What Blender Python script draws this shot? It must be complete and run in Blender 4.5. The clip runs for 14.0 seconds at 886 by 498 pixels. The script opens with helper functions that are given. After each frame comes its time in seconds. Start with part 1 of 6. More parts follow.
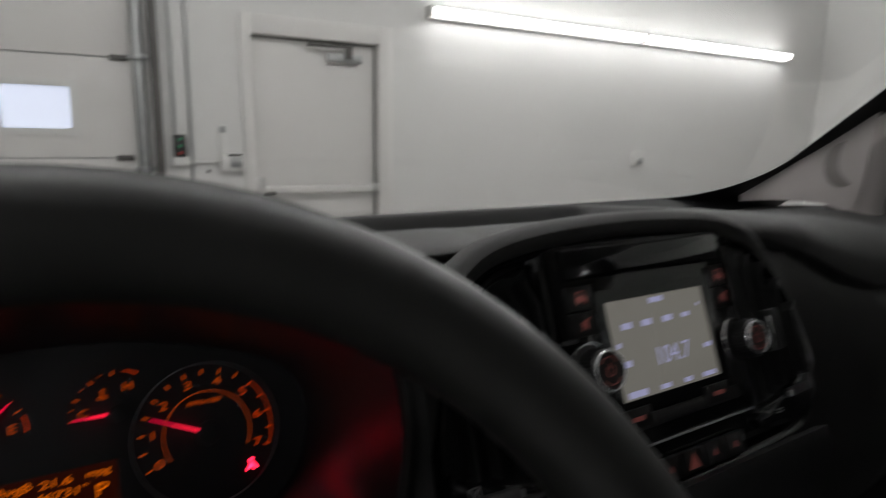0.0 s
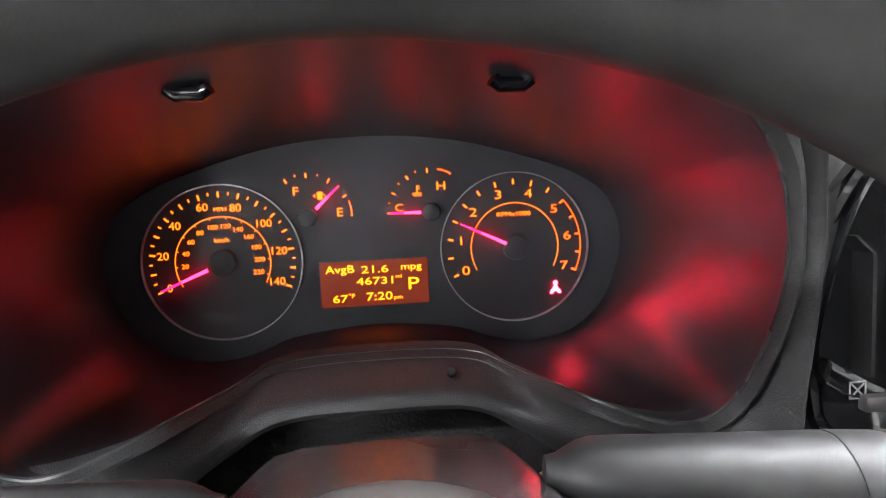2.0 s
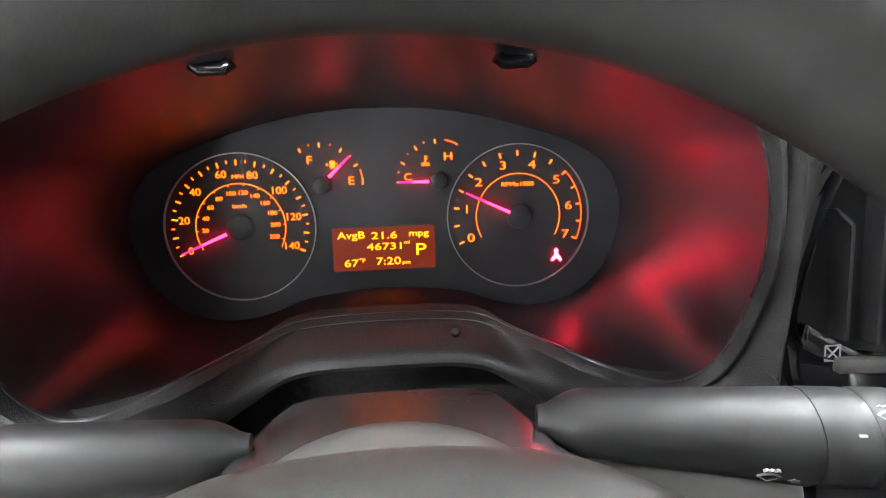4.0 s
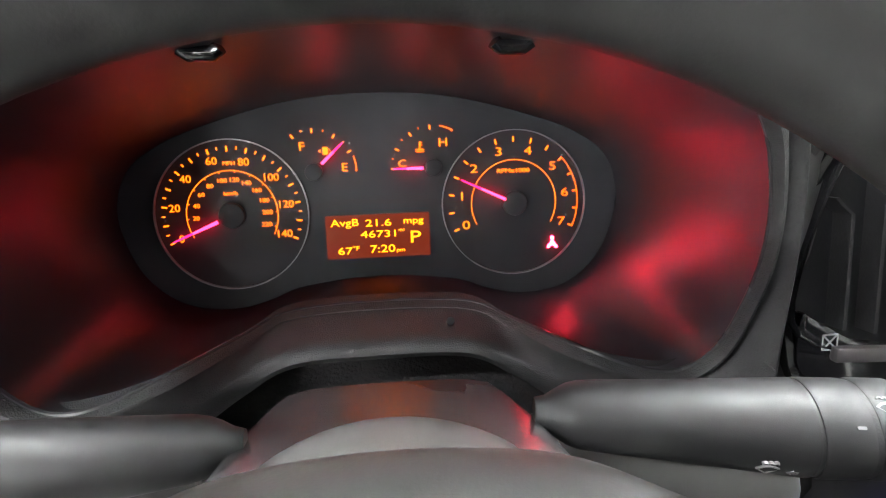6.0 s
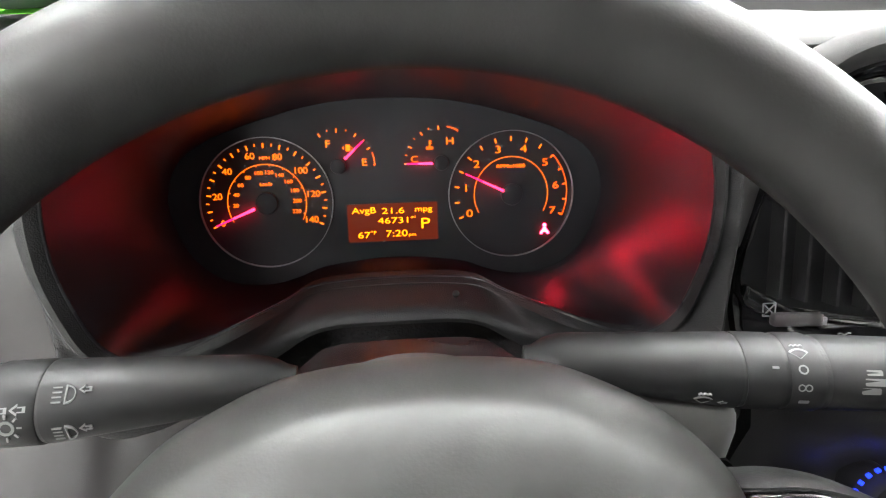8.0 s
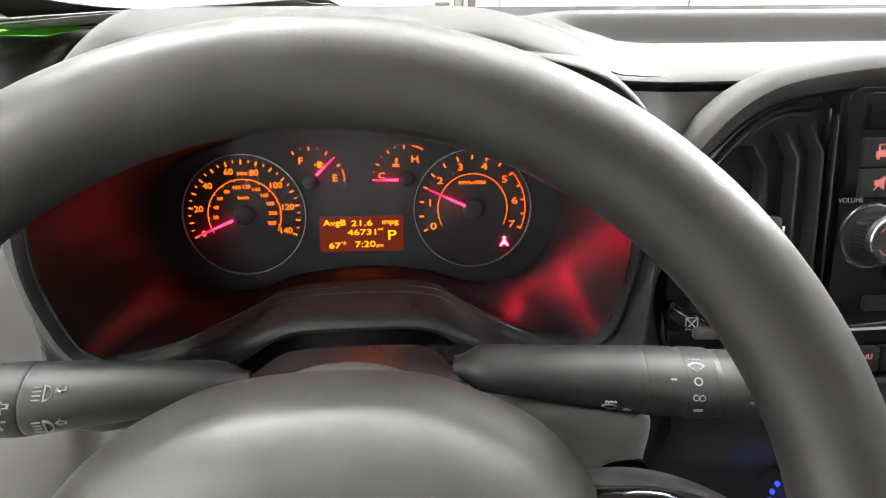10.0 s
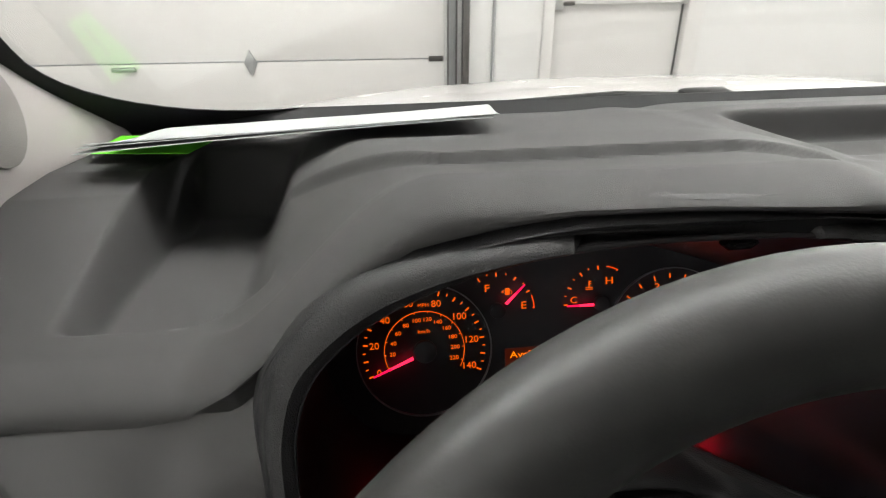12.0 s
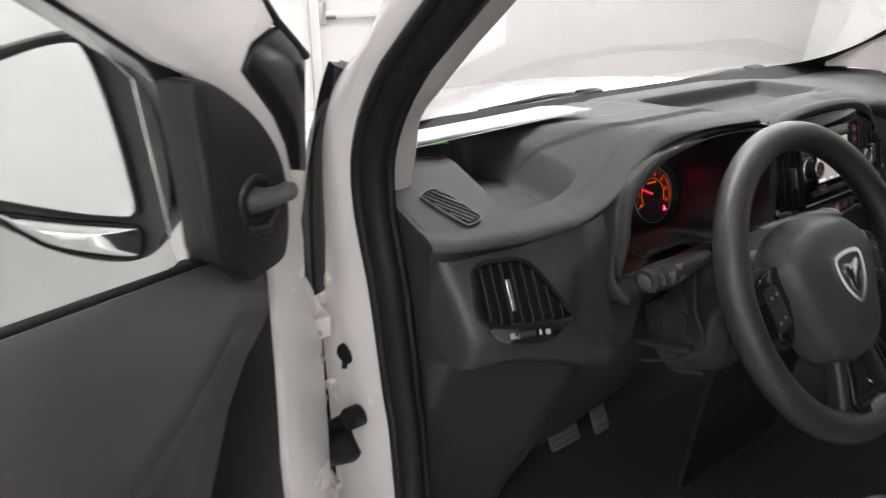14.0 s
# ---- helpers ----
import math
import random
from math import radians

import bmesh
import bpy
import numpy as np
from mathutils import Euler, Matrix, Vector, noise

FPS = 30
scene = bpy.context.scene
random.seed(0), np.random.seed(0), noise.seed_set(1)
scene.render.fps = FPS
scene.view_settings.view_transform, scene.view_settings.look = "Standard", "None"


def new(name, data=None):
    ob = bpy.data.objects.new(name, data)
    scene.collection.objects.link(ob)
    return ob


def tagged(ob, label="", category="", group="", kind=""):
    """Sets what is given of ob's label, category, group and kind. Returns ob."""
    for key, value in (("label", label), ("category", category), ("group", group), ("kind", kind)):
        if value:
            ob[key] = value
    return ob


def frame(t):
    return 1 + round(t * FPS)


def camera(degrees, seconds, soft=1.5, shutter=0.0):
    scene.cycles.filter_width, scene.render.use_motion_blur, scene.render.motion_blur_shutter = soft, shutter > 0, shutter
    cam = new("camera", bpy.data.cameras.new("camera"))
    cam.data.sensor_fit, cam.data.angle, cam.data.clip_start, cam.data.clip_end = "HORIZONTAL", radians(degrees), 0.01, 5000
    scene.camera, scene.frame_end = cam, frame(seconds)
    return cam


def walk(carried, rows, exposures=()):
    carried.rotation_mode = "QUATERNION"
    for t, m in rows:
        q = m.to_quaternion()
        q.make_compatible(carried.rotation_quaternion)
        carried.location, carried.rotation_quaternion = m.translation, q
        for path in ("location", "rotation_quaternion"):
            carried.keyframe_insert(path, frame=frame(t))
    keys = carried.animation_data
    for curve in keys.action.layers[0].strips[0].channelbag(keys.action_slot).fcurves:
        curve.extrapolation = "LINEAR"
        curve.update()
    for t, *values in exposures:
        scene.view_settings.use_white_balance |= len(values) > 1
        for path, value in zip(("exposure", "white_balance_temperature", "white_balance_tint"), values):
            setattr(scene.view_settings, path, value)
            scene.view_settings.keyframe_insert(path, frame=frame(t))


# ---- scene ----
ROWS = [
    (0.0, 0.0192, -0.4125, 1.4323, -32.01, -10.41, 0.90),
    (0.2, 0.0111, -0.3996, 1.4195, -26.50, -13.34, 0.60),
    (0.3, -0.0020, -0.3903, 1.4138, -25.37, -14.62, 0.81),
    (0.5, -0.0108, -0.3801, 1.4020, -20.54, -16.67, 0.06),
    (1.0, -0.0100, -0.3726, 1.4038, -12.55, -20.42, 0.29),
    (1.5, 0.0043, -0.3447, 1.4026, -8.32, -23.99, -0.20),
    (2.0, 0.0067, -0.3402, 1.4022, -6.26, -26.41, -0.33),
    (2.5, 0.0094, -0.3447, 1.4071, -5.66, -27.64, -0.14),
    (3.0, 0.0093, -0.3454, 1.4058, -5.46, -28.43, -0.10),
    (3.5, 0.0107, -0.3514, 1.4103, -5.21, -29.26, -0.18),
    (4.0, 0.0064, -0.3572, 1.4106, -5.34, -29.42, -0.04),
    (6.5, 0.0051, -0.3513, 1.4116, -6.21, -31.37, 0.22),
    (7.0, -0.0035, -0.3912, 1.4343, -6.06, -31.49, 0.03),
    (7.5, -0.0097, -0.4044, 1.4343, -6.09, -31.38, 0.37),
    (8.0, -0.0034, -0.4058, 1.4353, -5.93, -31.52, 0.54),
    (10.5, 0.0325, -0.4324, 1.4694, -4.69, -32.31, 0.64),
    (10.7, 0.0304, -0.4298, 1.4711, -6.02, -32.37, 1.46),
    (11.0, 0.0031, -0.4305, 1.4804, -5.14, -31.68, 0.99),
    (11.2, -0.0402, -0.4215, 1.4931, -4.68, -29.80, 0.53),
    (11.5, -0.0997, -0.3783, 1.4943, -4.96, -28.92, 0.28),
    (12.0, -0.1193, -0.3414, 1.4942, -7.12, -28.12, -0.16),
    (12.5, -0.2041, -0.3369, 1.5307, -15.44, -27.53, 0.09),
    (12.7, -0.2846, -0.3525, 1.5734, -19.62, -27.74, 0.05),
    (13.0, -0.3912, -0.3784, 1.5895, -25.82, -27.62, 0.83),
    (13.2, -0.4561, -0.4041, 1.5746, -28.83, -27.55, 1.32),
    (13.5, -0.5570, -0.4574, 1.5798, -31.48, -27.52, 1.43),
    (13.7, -0.6313, -0.5115, 1.5936, -33.00, -27.81, 2.07),
    (14.0, -0.7508, -0.5969, 1.6175, -34.56, -27.47, 1.86),
]


def aim(x, y, z, yaw, pitch, roll):
    turn = Matrix.Rotation(radians(yaw), 4, "Z") @ Matrix.Rotation(radians(90 + pitch), 4, "X") @ Matrix.Rotation(radians(roll), 4, "Z")
    return Matrix.Translation((x, y, z)) @ turn


cam = camera(72.0, 14.0, soft=1.1, shutter=0.4)
walk(cam, [(r[0], aim(*r[1:])) for r in ROWS],
     exposures=[(0.0, 0.0, 6450, 11), (0.4, 0.5, 6250, 15), (0.6, 1.45, 6000, 20), (0.9, 2.5, 5900, 20), (1.2, 3.42, 6000, 17), (1.6, 3.9, 6200, 14), (3.0, 3.97, 6300, 11), (6.5, 3.98, 6350, 10), (7.2, 3.68, 6400, 10), (8.0, 3.5, 6450, 10), (10.6, 3.4, 6600, 10), (11.0, 3.3, 6600, 10), (11.25, 2.87, 6600, 10), (11.5, 1.98, 6600, 9), (12.0, 1.57, 6600, 9), (12.5, 1.25, 6600, 10), (13.0, 1.05, 6550, 11), (13.5, 1.6, 6450, 14), (14.0, 1.68, 6450, 14)])

# ---- world and light ----
world = bpy.data.worlds.new("world")
scene.world = world
world.use_nodes = True
world.node_tree.nodes["Background"].inputs[0].default_value = (0.75, 0.85, 1.0, 1)
world.node_tree.nodes["Background"].inputs[1].default_value = 0.6
TUBE = 26.0   # brightness of the fluorescent tubes
DIAL = 0.72   # brightness of the dial lighting

# ---- materials ----


def material(name, base, rough=0.5, metal=0.0, grain=0.0, scale=400.0, mottle=0.0, mscale=12.0, coat=0.0, emit=None, power=0.0, spec=0.5, stretch=(1, 1, 1)):
    m = bpy.data.materials.new(name)
    m.use_nodes = True
    nt = m.node_tree
    b = nt.nodes["Principled BSDF"]
    b.inputs["Base Color"].default_value = (*base, 1)
    b.inputs["Roughness"].default_value = rough
    b.inputs["Metallic"].default_value = metal
    b.inputs["Coat Weight"].default_value = coat
    b.inputs["Coat Roughness"].default_value = 0.05
    b.inputs["Specular IOR Level"].default_value = spec
    if emit:
        b.inputs["Emission Color"].default_value = (*emit, 1)
        b.inputs["Emission Strength"].default_value = power
    if grain or mottle:
        tc = nt.nodes.new("ShaderNodeTexCoord")
        mp = nt.nodes.new("ShaderNodeMapping")
        mp.inputs["Scale"].default_value = stretch
        nt.links.new(tc.outputs["Object"], mp.inputs["Vector"])
    if mottle:
        n = nt.nodes.new("ShaderNodeTexNoise")
        n.inputs["Scale"].default_value = mscale
        n.inputs["Detail"].default_value = 5
        nt.links.new(mp.outputs[0], n.inputs["Vector"])
        mix = nt.nodes.new("ShaderNodeMix")
        mix.data_type = "RGBA"
        mix.inputs[6].default_value = (*[c * (1 - mottle) for c in base], 1)
        mix.inputs[7].default_value = (*[min(1, c * (1 + mottle)) for c in base], 1)
        nt.links.new(n.outputs["Fac"], mix.inputs[0])
        nt.links.new(mix.outputs[2], b.inputs["Base Color"])
        rr = nt.nodes.new("ShaderNodeMapRange")
        rr.inputs["To Min"].default_value = max(0.02, rough - 0.08)
        rr.inputs["To Max"].default_value = min(1, rough + 0.08)
        nt.links.new(n.outputs["Fac"], rr.inputs["Value"])
        nt.links.new(rr.outputs[0], b.inputs["Roughness"])
    if grain:
        n = nt.nodes.new("ShaderNodeTexNoise")
        n.inputs["Scale"].default_value = scale
        n.inputs["Detail"].default_value = 3
        nt.links.new(mp.outputs[0], n.inputs["Vector"])
        bp = nt.nodes.new("ShaderNodeBump")
        bp.inputs["Strength"].default_value = grain
        bp.inputs["Distance"].default_value = 0.0015
        nt.links.new(n.outputs["Fac"], bp.inputs["Height"])
        nt.links.new(bp.outputs[0], b.inputs["Normal"])
    return m


def glass_material(name, tint=(1, 1, 1), rough=0.0):
    m = bpy.data.materials.new(name)
    m.use_nodes = True
    b = m.node_tree.nodes["Principled BSDF"]
    b.inputs["Base Color"].default_value = (*tint, 1)
    b.inputs["Roughness"].default_value = rough
    b.inputs["Transmission Weight"].default_value = 1
    b.inputs["IOR"].default_value = 1.45
    return m


M_PAD = material("grained_dash_plastic", (0.051, 0.050, 0.050), 0.66, grain=0.22, scale=2200, mottle=0.10, mscale=9, spec=0.34)
M_FASCIA = material("smooth_dash_plastic", (0.029, 0.0275, 0.028), 0.44, grain=0.12, scale=2600, mottle=0.10, mscale=7)
M_DOORTRIM = material("door_trim_plastic", (0.050, 0.046, 0.0475), 0.46, grain=0.2, scale=1800, mottle=0.10, mscale=8)
M_HOUSING = material("cluster_housing_plastic", (0.018, 0.0200, 0.0235), 0.34, spec=0.75)
M_HOUSING.node_tree.nodes["Principled BSDF"].inputs["Specular Tint"].default_value = (0.95, 0.80, 1.0, 1)
M_POD = material("lock_housing_plastic", (0.19, 0.19, 0.182), 0.40, grain=0.06, scale=3000, mottle=0.08)
M_SHROUD = material("column_shroud_plastic", (0.034, 0.033, 0.035), 0.26, grain=0.04, scale=900, mottle=0.08)
M_DARK = material("dark_plastic", (0.017, 0.0165, 0.0175), 0.42, grain=0.1, scale=800, mottle=0.1, spec=0.4)
M_COWL = material("textured_cowl_plastic", (0.026, 0.0256, 0.0265), 0.44, grain=0.35, scale=1300, mottle=0.15, mscale=60, spec=0.35)
M_DIALFACE = material("dial_face", (0.040, 0.040, 0.045), 0.5, mottle=0.1, mscale=30)
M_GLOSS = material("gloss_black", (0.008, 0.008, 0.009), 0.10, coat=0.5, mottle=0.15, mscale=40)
M_RIM = material("wheel_rim_foam", (0.019, 0.0188, 0.0183), 0.47, grain=0.05, scale=900, mottle=0.10, mscale=9)
M_HUB = material("airbag_cover", (0.033, 0.0335, 0.0325), 0.46, grain=0.04, scale=900, mottle=0.06, spec=0.38)
M_STALK = material("stalk_plastic", (0.0165, 0.0165, 0.017), 0.48, grain=0.06, scale=3500, mottle=0.08, spec=0.32)
M_CHROME = material("chrome", (0.75, 0.75, 0.77), 0.12, metal=1.0, mottle=0.05)
M_SILVER = material("silver_ring", (0.50, 0.50, 0.52), 0.35, metal=0.6)
M_RUBBER = material("door_seal_rubber", (0.008, 0.008, 0.009), 0.55, grain=0.1, scale=500, mottle=0.2, spec=0.25)
M_TRIM = material("pillar_trim", (0.38, 0.352, 0.342), 0.62, grain=0.15, scale=900, mottle=0.04)
M_CORNER = material("scuffed_black_plastic", (0.012, 0.012, 0.014), 0.22, mottle=0.5, mscale=40)
# near-black: the shade inside recesses put into the colour
M_WELL = material("recess_shade_black", (0.004, 0.004, 0.004), 0.8, spec=0.1)
M_GRILLE = material("speaker_grille", (0.24, 0.225, 0.215), 0.7, grain=0.6, scale=2400)
M_WHITE = material("white_car_paint", (0.68, 0.655, 0.65), 0.25, coat=0.5, mottle=0.02)
M_SEAM = material("sealed_white_steel", (0.66, 0.62, 0.58), 0.5, grain=0.4, scale=160, mottle=0.12, mscale=30)
M_WALL = material("painted_wall", (0.74, 0.74, 0.725), 0.7, grain=0.12, scale=60, mottle=0.025, mscale=1.3)
M_DOORPAINT = material("painted_steel_door", (0.72, 0.71, 0.69), 0.42, mottle=0.03, mscale=2)
M_GALV = material("galvanised_steel", (0.42, 0.43, 0.43), 0.4, metal=0.7, mottle=0.2, mscale=25)
M_BROWN = material("weathered_track_steel", (0.085, 0.08, 0.074), 0.5, metal=0.0, mottle=0.2, mscale=20)
M_STEEL = material("brushed_steel", (0.55, 0.55, 0.54), 0.3, metal=0.9, mottle=0.05)
M_CONC = material("concrete_floor", (0.36, 0.35, 0.34), 0.55, grain=0.3, scale=40, mottle=0.18, mscale=2)
M_CEIL = material("ceiling_paint", (0.72, 0.72, 0.71), 0.8, mottle=0.03, mscale=1)
M_PLASTICW = material("white_plastic", (0.72, 0.72, 0.70), 0.4, mottle=0.03)
M_BTN = material("black_button_station", (0.015, 0.015, 0.015), 0.4)
M_GREENB = material("green_button", (0.02, 0.28, 0.12), 0.4)
M_REDB = material("red_button", (0.45, 0.04, 0.03), 0.4)
M_PAPER = material("white_paper", (0.37, 0.387, 0.383), 0.7, grain=0.3, scale=25, mottle=0.03, mscale=25)
M_GREEN = material("fluorescent_green_tag", (0.16, 0.80, 0.02), 0.6, mottle=0.05)
M_MARK = material("white_print", (0.24, 0.24, 0.24), 0.5)
M_MARKDIM = material("dim_print", (0.15, 0.15, 0.15), 0.5)
M_FABRIC = material("seat_fabric", (0.10, 0.10, 0.105), 0.9, grain=0.8, scale=900, mottle=0.2)
M_CARPET = material("footwell_carpet", (0.014, 0.013, 0.0145), 0.95, grain=0.9, scale=500, mottle=0.3)
M_LINER = material("headliner", (0.50, 0.48, 0.46), 0.9, grain=0.3, scale=400, mottle=0.04)
M_PEDAL = material("pedal_rubber", (0.09, 0.085, 0.078), 0.7, grain=0.4, scale=300)
M_ORANGE = material("orange_dial_light", (0.02, 0.01, 0.0), 0.5, emit=(0.50, 0.058, 0.0010), power=DIAL)
M_ORANGEDIM = material("red_zone_light", (0.02, 0.005, 0.0), 0.5, emit=(0.58, 0.040, 0.0006), power=DIAL)
M_NEEDLE = material("needle_light", (0.05, 0.0, 0.005), 0.5, emit=(0.75, 0.010, 0.036), power=DIAL * 2.1)
M_NEEDLETIP = material("needle_tip_light", (0.05, 0.0, 0.005), 0.5, emit=(0.70, 0.003, 0.040), power=DIAL * 1.4)
M_TELLTALE = material("red_telltale_light", (0.05, 0.0, 0.0), 0.5, emit=(0.80, 0.008, 0.028), power=DIAL * 17)
M_LCD = material("lcd_backlight", (0.02, 0.005, 0.0), 0.3, emit=(0.021, 0.0024, 0.0009), power=DIAL * 0.85)
M_LCDTEXT = material("lcd_segment_light", (0.02, 0.01, 0.0), 0.4, emit=(0.85, 0.150, 0.0010), power=DIAL)
M_SCREEN = material("touch_screen", (0.02, 0.02, 0.02), 0.12, emit=(0.80, 0.76, 0.66), power=0.16)
M_SCREENINK = material("screen_letters", (0.05, 0.05, 0.08), 0.3, emit=(0.62, 0.62, 0.95), power=0.40)
M_REDPRINT = material("red_lit_print", (0.30, 0.10, 0.09), 0.5, emit=(1.0, 0.22, 0.18), power=0.035)
M_BLUE = material("blue_ring_light", (0.0, 0.0, 0.05), 0.4, emit=(0.01, 0.03, 1.0), power=0.4)
M_TUBE = material("fluorescent_tube", (0.9, 0.9, 0.9), 0.4, emit=(0.99, 0.99, 0.97), power=TUBE)
M_GLASS = glass_material("clear_glass")
M_TINT = glass_material("window_glass", (0.93, 0.96, 0.95))
M_MIRROR = material("mirror_glass", (0.86, 0.88, 0.88), 0.02, metal=1.0)
M_SKYPANE = material("frosted_daylight_pane", (0.75, 0.8, 0.88), 0.4, emit=(0.74, 0.80, 1.0), power=0.62)

# ---- mesh helpers ----


def thing(name, label, category, at=(0, 0, 0), matrix=None, group="", kind=""):
    ob = new(name)
    ob.empty_display_size = 0.05
    ob.matrix_basis = matrix if matrix is not None else Matrix.Translation(at)
    return tagged(ob, label, category, group, kind)


def part(name, bm, mat, parent, label="", local=False, sharp=38.0):
    """One mesh object under a thing or a part. Coordinates are the world's unless local."""
    root = parent
    while root.parent:
        root = root.parent
    if not local:
        bm.transform(root.matrix_basis.inverted())
    bmesh.ops.recalc_face_normals(bm, faces=bm.faces)
    me = bpy.data.meshes.new(name)
    bm.to_mesh(me)
    bm.free()
    me.materials.append(mat)
    for p in me.polygons:
        p.use_smooth = True
    me.set_sharp_from_angle(angle=radians(sharp))
    ob = new(name, me)
    ob.parent = parent
    if label:
        ob["label"] = label
    return ob


def solo(name, bm, mat, label, category, kind="", group="", sharp=38.0):
    """A thing that is one mesh."""
    bmesh.ops.recalc_face_normals(bm, faces=bm.faces)
    me = bpy.data.meshes.new(name)
    bm.to_mesh(me)
    bm.free()
    me.materials.append(mat)
    for p in me.polygons:
        p.use_smooth = True
    me.set_sharp_from_angle(angle=radians(sharp))
    return tagged(new(name, me), label, category, group, kind)


def bevel(bm, width, segments=2, angle=30.0):
    es = [e for e in bm.edges if len(e.link_faces) == 2 and e.calc_face_angle(0) > radians(angle)]
    if width > 0 and es:
        bmesh.ops.bevel(bm, geom=es, offset=width, segments=segments, affect="EDGES", profile=0.5, clamp_overlap=True)
    return bm


def box(c, s, bev=0.0, m=None, seg=2):
    bm = bmesh.new()
    bmesh.ops.create_cube(bm, size=1.0)
    bm.transform(Matrix.Translation(c) @ Matrix.Diagonal((*s, 1)))
    bevel(bm, bev, seg)
    if m is not None:
        bm.transform(m)
    return bm


def merge(*bms):
    """Joins bmeshes into the first."""
    first = bms[0]
    for other in bms[1:]:
        me = bpy.data.meshes.new("tmp")
        other.to_mesh(me)
        other.free()
        first.from_mesh(me)
        bpy.data.meshes.remove(me)
    return first


def spline(points, n, closed=False):
    """n points per span of a Catmull-Rom curve."""
    p = [Vector(q) for q in points]
    k, out = len(p), []
    for i in range(k if closed else k - 1):
        a, b, c, d = (p[(i + j) % k] if closed else p[min(max(i + j, 0), k - 1)] for j in (-1, 0, 1, 2))
        for s in range(n):
            t = s / n
            out.append(0.5 * (2 * b + (c - a) * t + (2 * a - 5 * b + 4 * c - d) * t * t + (3 * b - a - 3 * c + d) * t ** 3))
    if not closed:
        out.append(p[-1])
    return out


def loft(loops, closed=True, cap_start=False, cap_end=False):
    bm = bmesh.new()
    vs = [[bm.verts.new(q) for q in l] for l in loops]
    n = len(loops[0])
    for a, b in zip(vs, vs[1:]):
        for i in range(n if closed else n - 1):
            j = (i + 1) % n
            bm.faces.new((a[i], a[j], b[j], b[i]))
    if cap_start:
        bm.faces.new(vs[0])
    if cap_end:
        bm.faces.new(vs[-1])
    return bm


def thick(bm, depth):
    """Gives an open sheet a thickness, away from its normals."""
    bmesh.ops.recalc_face_normals(bm, faces=bm.faces)
    bmesh.ops.solidify(bm, geom=bm.faces[:], thickness=depth)
    return bm


def sweep(path, section, closed=False, up=(0, 0, 1), scales=None):
    """Sweeps a closed 2D section (across, up) along a path."""
    path = [Vector(p) for p in path]
    k, loops = len(path), []
    for i, p in enumerate(path):
        a = path[(i - 1) % k] if closed or i else path[0]
        b = path[(i + 1) % k] if closed or i < k - 1 else path[-1]
        t = (b - a).normalized()
        x = t.cross(Vector(up)).normalized()
        y = x.cross(t)
        s = scales[i] if scales else 1.0
        loops.append([p + x * u * s + y * v * s for u, v in section])
    if closed:
        loops.append(loops[0])
        bm = loft(loops)
        bmesh.ops.remove_doubles(bm, verts=bm.verts, dist=1e-6)
        return bm
    return loft(loops, True, True, True)


def ring(n, r, ry=None):
    return [(r * math.cos(2 * math.pi * i / n), (ry or r) * math.sin(2 * math.pi * i / n)) for i in range(n)]


def prism(outline, m, h0, h1, bev=0.0, seg=2):
    """Extrudes a 2D outline from height h0 to h1 in the frame m."""
    bm = bmesh.new()
    lo = [bm.verts.new((x, y, h0)) for x, y in outline]
    hi = [bm.verts.new((x, y, h1)) for x, y in outline]
    bm.faces.new(lo)
    bm.faces.new(hi)
    n = len(lo)
    for i in range(n):
        j = (i + 1) % n
        bm.faces.new((lo[i], lo[j], hi[j], hi[i]))
    if bev:
        bmesh.ops.recalc_face_normals(bm, faces=bm.faces)
        bevel(bm, bev, seg)
    bm.transform(m)
    return bm


def band(outer, inner, m, h0, h1):
    """A frame between two outlines with as many points, from h0 to h1."""
    loops = [[(x, y, h) for x, y in l] for l, h in ((inner, h0), (inner, h1), (outer, h1), (outer, h0), (inner, h0))]
    bm = loft(loops)
    bmesh.ops.remove_doubles(bm, verts=bm.verts, dist=1e-6)
    bm.transform(m)
    return bm


def rounded(pts, n=4):
    return [(p.x, p.y) for p in spline([(x, y, 0) for x, y in pts], n, True)]


def rrect(w, h, r, n=4):
    out = []
    for cx, cy, a in ((w / 2 - r, h / 2 - r, 0), (-w / 2 + r, h / 2 - r, 90), (-w / 2 + r, -h / 2 + r, 180), (w / 2 - r, -h / 2 + r, 270)):
        out += [(cx + r * math.cos(radians(a + 90 * i / n)), cy + r * math.sin(radians(a + 90 * i / n))) for i in range(n + 1)]
    return out


def grow(outline, d):
    """Moves a 2D outline outwards (d > 0) along its normals."""
    n = len(outline)
    area = sum(outline[i][0] * outline[(i + 1) % n][1] - outline[(i + 1) % n][0] * outline[i][1] for i in range(n))
    sgn = 1 if area > 0 else -1
    out = []
    for i in range(n):
        a, b = outline[i - 1], outline[(i + 1) % n]
        tx, ty = b[0] - a[0], b[1] - a[1]
        l = math.hypot(tx, ty) or 1
        out.append((outline[i][0] + sgn * d * ty / l, outline[i][1] - sgn * d * tx / l))
    return out


def frame_of(origin, normal, across=(1, 0, 0)):
    """A frame whose z is the normal and whose x lies along across."""
    z = Vector(normal).normalized()
    x = Vector(across)
    x = (x - z * x.dot(z)).normalized()
    y = z.cross(x)
    m = Matrix((x, y, z)).transposed().to_4x4()
    return Matrix.Translation(origin) @ m


